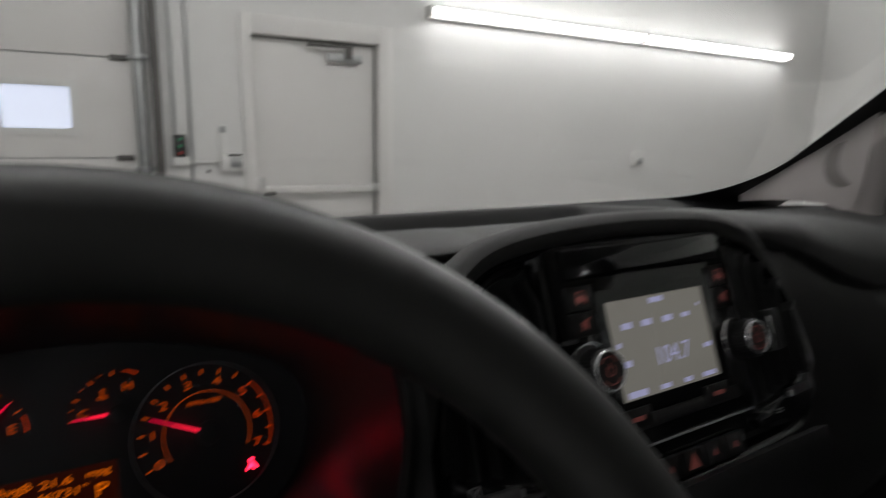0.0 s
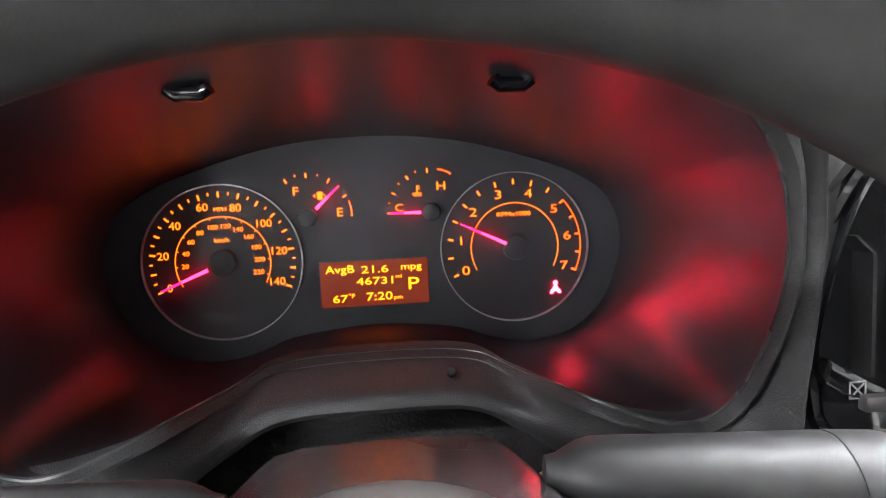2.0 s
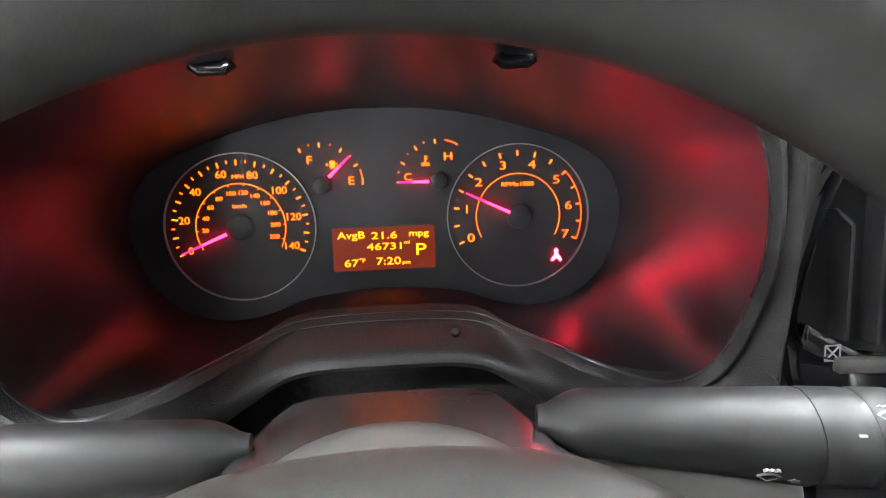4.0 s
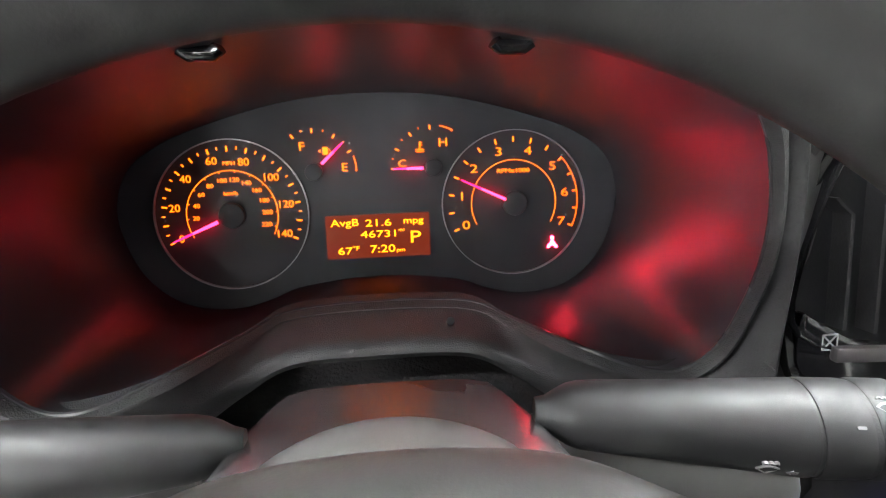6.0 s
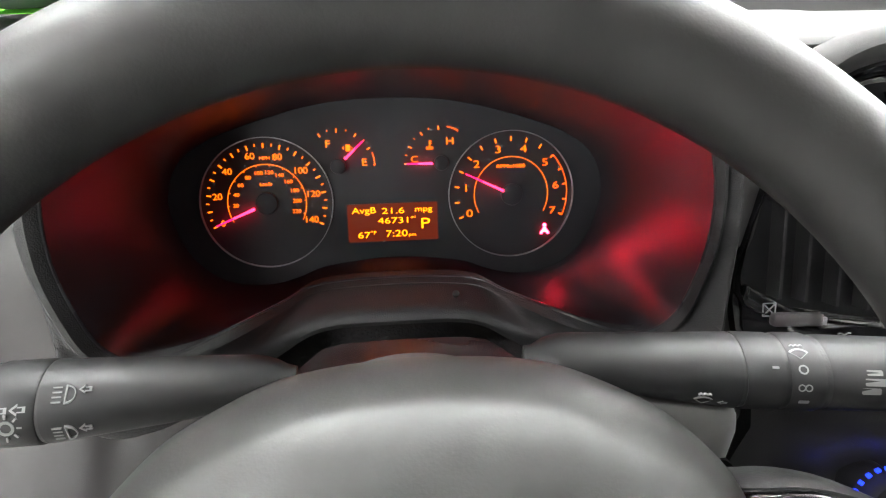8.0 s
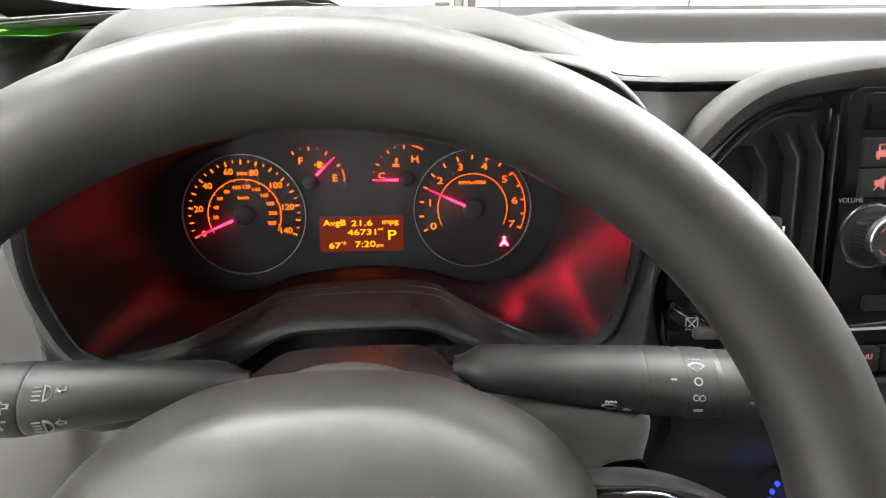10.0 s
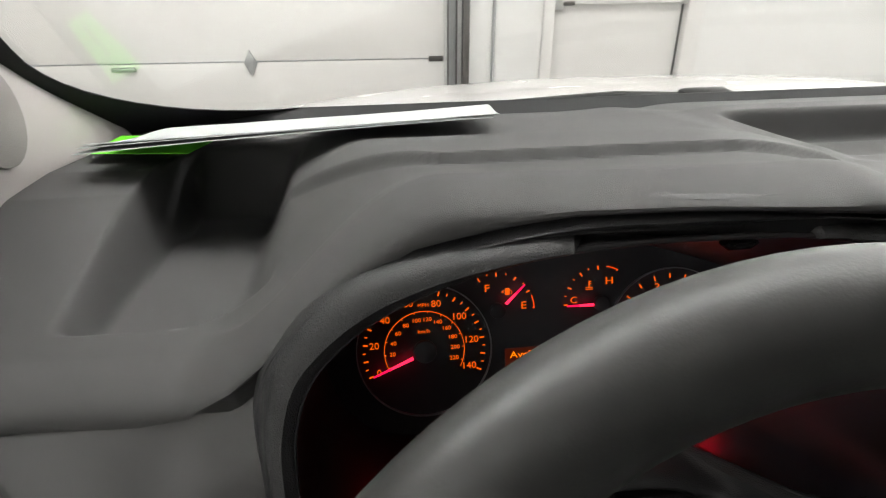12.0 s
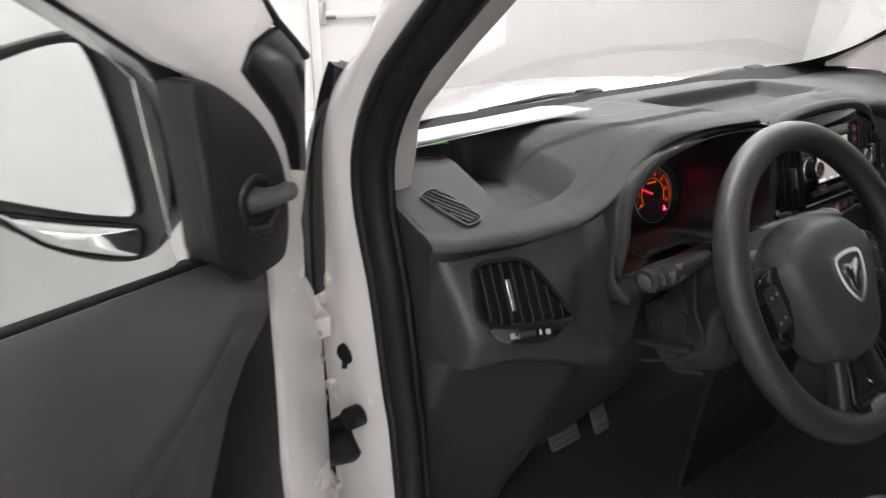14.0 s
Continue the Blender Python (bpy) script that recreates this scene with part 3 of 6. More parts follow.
for x in np.linspace(0.160, 0.277, 20):
    zs = lerp_table(LIP, x)[1] - 0.005
    low = [(-0.119 + (z - 1.309) * 0.387 + 0.003 - 0.022 * (1 - sstep(0.160, 0.215, x)) * sstep(1.22, 1.30, z), z) for z in np.linspace(1.19, zs, 20)]
    back = lerp_table(LIP, x)[0] + 0.001 - low[-1][0]
    fi.append([(x, y + back * sstep(1.30, zs + 0.012, z) * 1.15, z) for y, z in low])
part("centre_fascia", thick(loft(fi, closed=False), 0.004), M_FASCIA, dash)

# demister outlet in the end of the pad
DVL, DVT, DVR = Vector((-0.377, 0.001, 1.3225)), Vector((-0.346, 0.009, 1.3240)), Vector((-0.330, -0.067, 1.3090))
DVB = DVL + DVR - DVT + Vector((0.004, 0, -0.001))
dvm = frame_of((DVL + DVR) / 2 + Vector((0, 0, 0.0012)), (0.0, -0.19, 1.0), (1, 0, 0))
inv = dvm.inverted()
quad = [tuple((inv @ q)[:2]) for q in (DVB, DVR, DVT, DVL)]
outl = rounded([(0.84 * a[0] + 0.16 * b[0], 0.84 * a[1] + 0.16 * b[1]) for a, b in zip([q for q in quad for _ in (0, 1)], [quad[k] for i in range(4) for k in ((i - 1) % 4, (i + 1) % 4)])], 4)
dv = thing("demister_vent", "black slatted side window demister outlet in the dash pad", "air vent", dvm.translation)
part("frame", band(grow(outl, 0.0022), outl, dvm, -0.006, 0.0026), M_FASCIA, dv)
# near-black plate in place of the shade between the slats
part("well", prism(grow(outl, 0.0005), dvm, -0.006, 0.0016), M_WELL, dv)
qb, qr, qt, ql = [Vector((*q, 0)) for q in quad]   # near, right, far and left corners


def in_vent(a, b):
    return ql.lerp(qt, a).lerp(qb.lerp(qr, a), b)


for c in (-1.02, -0.70, -0.38, -0.06, 0.26, 0.58):
    # each slat crosses the opening aslant
    a0, a1 = max(0.03, (0.03 - c) / 1.3), min(0.97, (0.97 - c) / 1.3)
    if a1 - a0 < 0.12:
        continue
    p, q = in_vent(a0, 1.3 * a0 + c), in_vent(a1, 1.3 * a1 + c)
    w = Vector((-(q - p).y, (q - p).x, 0)).normalized() * 0.0012
    part("slat", prism([tuple((p - w)[:2]), tuple((p + w)[:2]), tuple((q + w)[:2]), tuple((q - w)[:2])], dvm, -0.001, 0.0034, 0.0005), M_FASCIA, dv)


def air_vent(name, m, outline, cuts, label, hole_depth=0.004, lip=0.005):
    """A vent with upright slats before a near-black plate for its shade; outline in the frame m."""
    v = thing(name, label, "air vent", m.translation)
    o = rounded(outline, 4)
    part("frame", band(grow(o, lip), o, m, -0.004, 0.0075), M_GLOSS, v)
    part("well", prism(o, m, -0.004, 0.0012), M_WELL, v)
    xs_ = [p[0] for p in o]
    x0, x1 = min(xs_), max(xs_)
    for i in range(cuts):
        x = x0 + (x1 - x0) * (i + 0.75) / (cuts + 0.5)
        ys = []
        for (ax, ay), (bx, by) in zip(o, o[1:] + o[:1]):
            if (ax - x) * (bx - x) < 0:
                ys.append(ay + (by - ay) * (x - ax) / (bx - ax))
        if len(ys) >= 2:
            lo, hi = min(ys) + 0.001, max(ys) - 0.001
            if hi - lo > 0.008:
                part("slat", box((x, (lo + hi) / 2, 0.0035), (0.0016, hi - lo, 0.007), 0.0005, m @ Matrix.Rotation(0.0, 4, "Y")), M_DARK, v)
    return v


VM = frame_of((-0.3335, -0.1500, 1.2365), (-0.188, -0.737, 0.649), (1, -0.25, 0))
vi = VM.inverted()
vo = [tuple((vi @ Vector(q))[:2]) for q in ((-0.3765, -0.1500, 1.2200), (-0.2875, -0.1790, 1.2140), (-0.2845, -0.1720, 1.2200), (-0.2925, -0.1520, 1.2410), (-0.3105, -0.1250, 1.2670), (-0.3365, -0.1150, 1.2720), (-0.3655, -0.1090, 1.2700), (-0.3735, -0.1200, 1.2570))]
lv = air_vent("air_vent", VM, vo, 8, "black slatted dashboard air vent at the driver's end")
cb = [tuple((vi @ Vector(q))[:2]) for q in ((-0.3755, -0.1530, 1.2170), (-0.2875, -0.1800, 1.2125), (-0.2945, -0.1850, 1.2050), (-0.3145, -0.1870, 1.1975), (-0.3465, -0.1790, 1.1980), (-0.3715, -0.1670, 1.2040))]
bar = part("control_bar", prism(rounded(cb, 3), VM, -0.002, 0.006, 0.001), M_GLOSS, lv, "gloss black bar with a thumb wheel")
for q, w in (((-0.3575, -0.1680, 1.2070), 0.006), ((-0.3145, -0.1800, 1.2050), 0.006), ((-0.3235, -0.1770, 1.2055), 0.0035)):
    a, b = (vi @ Vector(q))[:2]
    part("symbol", box((a, b, 0.0062), (w, 0.006, 0.0008), 0.0, VM), M_MARK, bar)
part("thumb_wheel", box(((vi @ Vector((-0.3395, -0.1730, 1.2060)))[0], (vi @ Vector((-0.3395, -0.1730, 1.2060)))[1], 0.006), (0.020, 0.006, 0.003), 0.001, VM), M_DARK, bar)
tb = [(vi @ Vector(q)) for q in ((-0.3455, -0.1510, 1.2270), (-0.3405, -0.1280, 1.2550))]
part("tab", sweep([VM @ Vector((*tb[0][:2], 0.009)), VM @ Vector((*tb[1][:2], 0.009))], rrect(0.006, 0.004, 0.001), up=VM.to_3x3() @ Vector((0, 0, 1))), M_CHROME, lv, "bright chrome vane tab")

# ---- instrument cluster ----
TILT = radians(20.1)
DM = Matrix.Translation((0, 0, 1.231)) @ Matrix(((1, 0, 0, 0), (0, math.sin(TILT), -math.cos(TILT), 0), (0, math.cos(TILT), math.sin(TILT), 0), (0, 0, 0, 1)))
MOUTH_R = [(0.0, -0.064, 1.2045), (0.05, -0.066, 1.2025), (0.072, -0.092, 1.2075), (0.094, -0.136, 1.2225), (0.120, -0.150, 1.2190), (0.140, -0.149, 1.2165), (0.153, -0.148, 1.2260), (0.1565, -0.152, 1.248),
           (0.1580, -0.154, 1.281), (0.1555, -0.149, 1.312), (0.143, -0.147, 1.3395), (0.112, -0.148, 1.366), (0.064, -0.152, 1.385), (0.0, -0.150, 1.388)]
BEZEL_R = [(0.0, -0.067, 1.2030), (0.05, -0.069, 1.2010), (0.070, -0.095, 1.2050), (0.093, -0.140, 1.2190), (0.121, -0.152, 1.2165), (0.142, -0.151, 1.2140), (0.1565, -0.150, 1.2240), (0.1605, -0.153, 1.247),
           (0.1635, -0.153, 1.281), (0.1630, -0.146, 1.313), (0.153, -0.143, 1.345), (0.121, -0.145, 1.377), (0.064, -0.149, 1.392), (0.0, -0.150, 1.393)]
FACE_R = [(0.0, -0.044), (0.048, -0.0485), (0.07, -0.056), (0.0885, -0.0605), (0.11, -0.060), (0.130, -0.053), (0.148, -0.035), (0.158, -0.008), (0.158, 0.012), (0.150, 0.030), (0.135, 0.042), (0.11, 0.053), (0.055, 0.068), (0.0, 0.0725)]
OUT = [(0, -0.108, 1.2010), (0.045, -0.110, 1.2005), (0.070, -0.120, 1.1930), (0.098, -0.148, 1.1900), (0.13, -0.168, 1.1860), (0.155, -0.178, 1.19), (0.168, -0.176, 1.21), (0.1715, -0.165, 1.246),
       (0.1730, -0.153, 1.29), (0.172, -0.142, 1.325), (0.161, -0.142, 1.355), (0.130, -0.146, 1.382), (0.066, -0.153, 1.397), (0, -0.151, 1.400),
       (-0.06, -0.145, 1.395), (-0.130, -0.138, 1.372), (-0.163, -0.135, 1.342), (-0.176, -0.130, 1.312), (-0.176, -0.136, 1.283), (-0.176, -0.142, 1.246), (-0.174, -0.152, 1.212), (-0.160, -0.172, 1.190), (-0.13, -0.168, 1.1860), (-0.098, -0.148, 1.1900), (-0.070, -0.120, 1.1930), (-0.045, -0.110, 1.2005)]
mouth = spline(MOUTH_R + [(-x, y, z) for x, y, z in MOUTH_R[-2:0:-1]], 8, True)
face2 = [(u, v, 0.0) for u, v in FACE_R] + [(-u, v, 0.0) for u, v in FACE_R[-2:0:-1]]
face_l = spline(face2, 8, True)
face = [DM @ p for p in face_l]
outer = spline(OUT, 8, True)
bezel = spline(BEZEL_R + [(-x - 0.007 * sstep(0.10, 0.15, x), y, z) for x, y, z in BEZEL_R[-2:0:-1]], 8, True)

ic = thing("instrument_cluster", "lit analogue instrument cluster with orange dials under a black hood", "instrument cluster", matrix=DM.copy())
# tunnel from the dials to the mouth, bowed outwards
loops = []
for i in range(17):
    t = i / 16
    l = []
    for a, b in zip(face, mouth):
        p = a.lerp(b, t)
        if b.z < 1.225:   # the floor runs level and turns up at its lip
            p.z += (b.z - a.z) * (t ** 2.4 - t) * (1 - sstep(0.06, 0.14, abs(b.x)))
        c = Vector((0, p.y, 1.29))
        p = p + (p - c) * 0.03 * math.sin(math.pi * t)
        l.append(p)
    loops.append(l)
part("tunnel", loft(loops), M_HOUSING, ic, "glossy black funnel round the dials", sharp=180)
# bright edge of the mouth and the surround
loops = []
for t, dy in ((0.0, 0.0), (0.12, -0.003), (0.4, -0.006), (0.7, -0.0055), (0.9, -0.003), (1.0, 0.0), (1.02, 0.012)):
    loops.append([a.lerp(b, t) + Vector((0, dy + (0.022 * t ** 0.3 * (1 - sstep(0.041, 0.047, abs(a.x))) if t > 0 and a.z > 1.3 else 0), 0)) for a, b in zip(mouth, bezel)])
part("bezel", loft(loops), M_COWL, ic, "smooth dark grey bezel round the mouth")
part("mouth_edge", sweep([p + (p - Vector((0, p.y, 1.29))).normalized() * 0.001 for p in mouth], ring(8, 0.0014), closed=True, up=(0, -1, 0.2)), M_SHROUD, ic)
lo2 = []
for i in range(13):
    t = i / 12
    l = []
    for a, b in zip(bezel, outer):
        p = a.lerp(b, t)
        bulge = math.sin(math.pi * t ** 2.2)
        p = p + Vector((0, -0.004 * bulge, 0.004 * bulge * (1 if p.z < 1.23 else 0)))
        l.append(p)
    lo2.append(l)
lo2.append([p + Vector((0, 0.003, -0.005)) if p.z < 1.25 else p + Vector((0, 0.003, 0)) for p in outer])
skirt = [Vector((p.x * 1.0, p.y + 0.055, p.z - 0.016)) if p.z < 1.25 else Vector((p.x, p.y + 0.02, p.z)) for p in outer]
lo2.append(skirt)
part("surround", loft(lo2), M_COWL, ic, "dark textured plastic surround with a ledge over the column")
part("dial_plate", prism([(p.x * 1.01, p.y * 1.01) for p in face_l], Matrix(), -0.004, 0.0), M_DIALFACE, ic, local=True)
part("screw", prism(ring(10, 0.0022), frame_of((0.038, -0.090, 1.2065), (0, -0.5, 0.85)), -0.002, 0.001), M_DARK, ic)
for x in (-0.066, 0.063):
    part("roof_clip", sweep([Vector((x - 0.008, -0.089, 1.3535)), Vector((x - 0.005, -0.089, 1.351)), Vector((x + 0.005, -0.089, 1.351)), Vector((x + 0.008, -0.089, 1.3535))], ring(10, 0.0034), up=(0, 0, 1)), M_GLOSS, ic, "gloss black clip in the hood")

I4 = Matrix()


def lit(name, bm, mat, parent, label=""):
    return part(name, bm, mat, parent, label, local=True)


def tick(cx, cy, r0, r1, ang, w):
    c, s = math.cos(radians(ang)), math.sin(radians(ang))
    return prism([(cx + r0 * c - w * s, cy + r0 * s + w * c), (cx + r0 * c + w * s, cy + r0 * s - w * c), (cx + r1 * c + w * s, cy + r1 * s - w * c), (cx + r1 * c - w * s, cy + r1 * s + w * c)], I4, 0.0004, 0.0008)


def put_text(text, x, y, size, mat, parent, name="numeral", stretch=1.22, bold=0.003):
    return lit(name, lettering(text, size, Matrix.Translation((x, y, 0.0006)), 0.0002, stretch=stretch, thin=bold), mat, parent)


def needle(cx, cy, ang, r0, r1, w0, w1, parent):
    c, s = math.cos(radians(ang)), math.sin(radians(ang))

    def q(r, w):
        return (cx + r * c - w * s, cy + r * s + w * c)
    rm = r0 + (r1 - r0) * 0.55
    wm = (w0 + w1) / 2
    n = lit("needle", prism([q(r0, -w0), q(rm, -wm), q(rm, wm), q(r0, w0)], I4, 0.0045, 0.006, 0.0003), M_NEEDLE, parent, "glowing red pointer")
    lit("needle_tip", prism([q(rm, -wm), q(r1, -w1), q(r1, w1), q(rm, wm)], I4, 0.0045, 0.006, 0.0003), M_NEEDLETIP, n)


def dial(cx, name, label):
    d = part(name, band(ring(72, 0.0475), ring(72, 0.0468), Matrix.Translation((cx, 0, 0)), 0.0, 0.0025), M_SILVER, ic, label, local=True)
    part("dial_face", prism(ring(64, 0.0467), Matrix.Translation((cx, 0, 0)), 0.0, 0.0003), M_DIALFACE, d, local=True)
    part("pivot_cap", prism(ring(28, 0.0080), Matrix.Translation((cx, 0, 0)), 0.0, 0.0050, 0.001), M_DIALFACE, d, local=True)
    return d


# speedometer
sp = dial(-0.0898, "speedometer", "speedometer ring with orange numerals")
for i in range(29):
    a = 203.3 - 226.6 * i / 28
    big = i % 2 == 0
    lit("tick", tick(-0.0898, 0, 0.0396 if big else 0.0410, 0.0429, a, 0.0005 if big else 0.00036), M_ORANGE, sp)
for i in range(8):
    a = 203.3 - 226.6 * i / 7
    r = 0.0352 if i < 4 else 0.0340
    put_text(str(20 * i), -0.0898 + r * math.cos(radians(a)) * (1.0 if i < 5 else 0.985), r * math.sin(radians(a)), 0.0067, M_ORANGE, sp, stretch=1.06)
put_text("MPH", -0.0893, 0.0322, 0.0036, M_ORANGE, sp, stretch=1.08)
lit("scale_arc", arc_band(-0.0898, 0, 0.0278, 0.0282, 208.5, -28.5, 48, I4, 0.0004, 0.0008), M_ORANGE, sp)
for i in range(12):
    a = 203.3 - 226.6 * (20 * i) / 225.3
    lit("tick", tick(-0.0898, 0, 0.0266, 0.0278, a, 0.00025), M_ORANGE, sp)
    if i:
        put_text(str(20 * i), -0.0898 + (0.0224 if i < 5 else 0.0216) * math.cos(radians(a)), 0.0222 * math.sin(radians(a)), 0.0040, M_ORANGE, sp, stretch=1.1)
put_text("km/h", -0.0897, 0.0136, 0.0036, M_ORANGE, sp)
needle(-0.0898, 0, 202.5, 0.0090, 0.0395, 0.0011, 0.0004, sp)

# tachometer
ta = dial(0.0898, "tachometer", "rev counter ring with orange numerals")
for i in range(15):
    a = 203.3 - 226.6 * i / 14
    red = i >= 10
    lit("tick", tick(0.0898, 0, 0.0396, 0.0429, a, 0.0005), M_ORANGEDIM if red else M_ORANGE, ta)
for i in range(8):
    a = 203.3 - 226.6 * i / 7
    put_text(str(i), 0.0898 + 0.0345 * math.cos(radians(a)), 0.0345 * math.sin(radians(a)), 0.0078, M_ORANGEDIM if i >= 5 else M_ORANGE, ta, stretch=1.42, bold=0.006)
put_text("RPMx1000", 0.0896, 0.0209, 0.0041, M_ORANGE, ta)
lit("scale_arc", arc_band(0.0898, 0, 0.0278, 0.0282, 208.5, -28.5, 48, I4, 0.0004, 0.0008), M_ORANGE, ta)
lit("red_zone", arc_band(0.0898, 0, 0.0425, 0.0429, 203.3 - 226.6 * 5 / 7, -23.3, 24, I4, 0.0004, 0.0008), M_ORANGEDIM, ta)
needle(0.0898, 0, 154.5, 0.0070, 0.0385, 0.0010, 0.0004, ta)
# belt telltale: head, body and strap
bt = lit("belt_telltale", prism(ring(14, 0.0013), Matrix.Translation((0.1155, -0.0246, 0)), 0.0004, 0.0009), M_TELLTALE, ta, "glowing red seat belt warning lamp")
lit("telltale_body", prism([(0.1135, -0.0308), (0.1143, -0.0268), (0.1150, -0.0261), (0.1160, -0.0261), (0.1168, -0.0268), (0.1176, -0.0308), (0.1166, -0.0300), (0.1155, -0.0295), (0.1144, -0.0300)], I4, 0.0004, 0.0009), M_TELLTALE, bt)
lit("telltale_body", prism([(0.1120, -0.0312), (0.1127, -0.0292), (0.1140, -0.0280), (0.1137, -0.0312)], I4, 0.0004, 0.0009), M_TELLTALE, bt)
lit("telltale_body", prism([(0.1191, -0.0312), (0.1184, -0.0292), (0.1171, -0.0280), (0.1174, -0.0312)], I4, 0.0004, 0.0009), M_TELLTALE, bt)

# fuel gauge and temperature gauge
for sx, name in ((-1, "fuel_gauge"), (1, "temperature_gauge")):
    cx, cy = 0.0375 * sx, 0.025
    g = part(name, prism(ring(26, 0.0055), Matrix.Translation((cx, cy, 0)), 0.0, 0.0050, 0.001), M_DIALFACE, ic, "black pivot with orange scale", local=True)
    angs = (119, 104.5, 90, 74.5, 58.5, 43, 28, 0) if sx < 0 else (180, 166, 152, 137, 123, 109, 93, 61)
    for k, a in enumerate(angs):
        big = k % 2 == 0
        lit("tick", tick(cx, cy, 0.0240 if big else 0.0256, 0.0268, a, 0.00045 if big else 0.00035), M_ORANGEDIM if k == 7 else M_ORANGE, g)
    a0, a1 = (20, 0) if sx < 0 else (79, 61)
    lit("red_zone", arc_band(cx, cy, 0.0262, 0.0268, a0, a1, 8, I4, 0.0004, 0.0008), M_ORANGEDIM, g)
    if sx < 0:
        put_text("F", -0.0442, 0.0408, 0.0074, M_ORANGE, g)
        put_text("E", -0.0184, 0.0270, 0.0074, M_ORANGE, g)
        pump = lit("pump_symbol", prism(rrect(0.0032, 0.0048, 0.0004), Matrix.Translation((-0.0298, 0.0378, 0)), 0.0004, 0.0008), M_ORANGE, g)
        lit("pump_hose", arc_band(-0.0282, 0.0372, 0.0014, 0.0018, -60, 110, 10, I4, 0.0004, 0.0008), M_ORANGE, pump)
        lit("pump_arrow", prism([(-0.0342, 0.0378), (-0.0326, 0.0388), (-0.0326, 0.0368)], I4, 0.0004, 0.0008), M_ORANGE, pump)
        needle(cx, cy, 43, 0.0074, 0.0262, 0.0010, 0.0004, g)
    else:
        put_text("H", 0.0444, 0.0404, 0.0074, M_ORANGE, g)
        put_text("C", 0.0180, 0.0280, 0.0066, M_ORANGE, g)
        th = lit("thermometer_symbol", prism(rrect(0.0007, 0.0052, 0.0003), Matrix.Translation((0.0295, 0.0390, 0)), 0.0004, 0.0008), M_ORANGE, g)
        for k in range(2):
            lit("thermometer_mark", prism(rrect(0.0016, 0.0005, 0.0002), Matrix.Translation((0.0304, 0.0410 - 0.0016 * k, 0)), 0.0004, 0.0008), M_ORANGE, th)
            lit("thermometer_wave", sweep([(0.0268 + 0.00045 * j, 0.0366 - 0.0013 * k + 0.0003 * math.sin(j * 1.6), 0.0006) for j in range(13)], ring(4, 0.00025)), M_ORANGE, th)
        needle(cx, cy, 179.5, 0.0064, 0.0258, 0.0010, 0.0004, g)

# message display
lcd = lit("message_display", prism(rrect(0.0668, 0.0284, 0.0006), Matrix.Translation((0.0005, -0.0176, 0)), 0.0002, 0.0006), M_LCD, ic, "orange lit message display")


def lcd_text(text, x0, x1, y, h):
    bm = lettering(text, h, Matrix.Translation((0, 0, 0)), 0.0001)
    xs_ = [v.co.x for v in bm.verts]
    ys_ = [v.co.y for v in bm.verts]
    k = (x1 - x0) / (max(xs_) - min(xs_))
    bm.transform(Matrix.Translation((x0 - min(xs_) * k, y - (max(ys_) + min(ys_)) / 2, 0.0009)) @ Matrix.Diagonal((k, 1, 1, 1)))
    lit("letters", bm, M_LCDTEXT, lcd)


lcd_text("AvgB", -0.0295, -0.0118, -0.0089, 0.0066)
lcd_text("21.6", -0.0074, 0.0092, -0.0090, 0.0064)
lcd_text("mpg", 0.0172, 0.0300, -0.0096, 0.0058)
lcd_text("46731", -0.0108, 0.0118, -0.0163, 0.0064)
lcd_text("mi", 0.0138, 0.0174, -0.0142, 0.0030)
lcd_text("P", 0.0215, 0.0281, -0.0192, 0.0112)
lcd_text("67", -0.0257, -0.0166, -0.0266, 0.0066)
lcd_text("\u00b0F", -0.0160, -0.0122, -0.0250, 0.0038)
lcd_text("7:20", -0.0050, 0.0110, -0.0261, 0.0070)
lcd_text("pm", 0.0120, 0.0172, -0.0281, 0.0034)

# ---- steering wheel ----
LEAN = radians(34.9)
WM = Matrix.Translation((0.0033, -0.3284, 1.2608)) @ Matrix(((1, 0, 0, 0), (0, math.sin(LEAN), -math.cos(LEAN), 0), (0, math.cos(LEAN), math.sin(LEAN), 0), (0, 0, 0, 1)))
sw = thing("steering_wheel", "black foam steering wheel with an airbag cover and gloss black spokes", "steering wheel", matrix=WM.copy())
part("rim", sweep([(0.1772 * math.cos(2 * math.pi * i / 112), 0.1772 * math.sin(2 * math.pi * i / 112), 0) for i in range(112)], ring(24, 0.0184, 0.0180), closed=True, up=(0, 0, 1)), M_RIM, sw, local=True)
PADO = rounded([(0.0, 0.0778), (0.033, 0.0752), (0.055, 0.0675), (0.077, 0.054), (0.093, 0.030), (0.088, -0.010), (0.072, -0.055), (0.055, -0.090), (0.030, -0.104), (0.0, -0.107), (-0.030, -0.104), (-0.055, -0.090), (-0.072, -0.055), (-0.088, -0.010), (-0.093, 0.030), (-0.077, 0.054), (-0.055, 0.0675), (-0.033, 0.0752)], 5)
loops = []
for s, h in ((0.94, -0.034), (0.985, -0.026), (1.0, -0.016), (0.99, -0.006), (0.96, 0.002), (0.91, 0.0095), (0.85, 0.0150), (0.77, 0.0195), (0.65, 0.0230), (0.42, 0.0255), (0.15, 0.0262)):
    loops.append([(x * s, y * s, h) for x, y in PADO])
part("airbag_cover", loft(loops, True, True, True), M_HUB, sw, "dark grey grained airbag cover", local=True)
shield = rounded([(-0.026, 0.026), (0.0, 0.030), (0.026, 0.026), (0.030, 0.010), (0.022, -0.014), (0.0, -0.034), (-0.022, -0.014), (-0.030, 0.010)], 4)
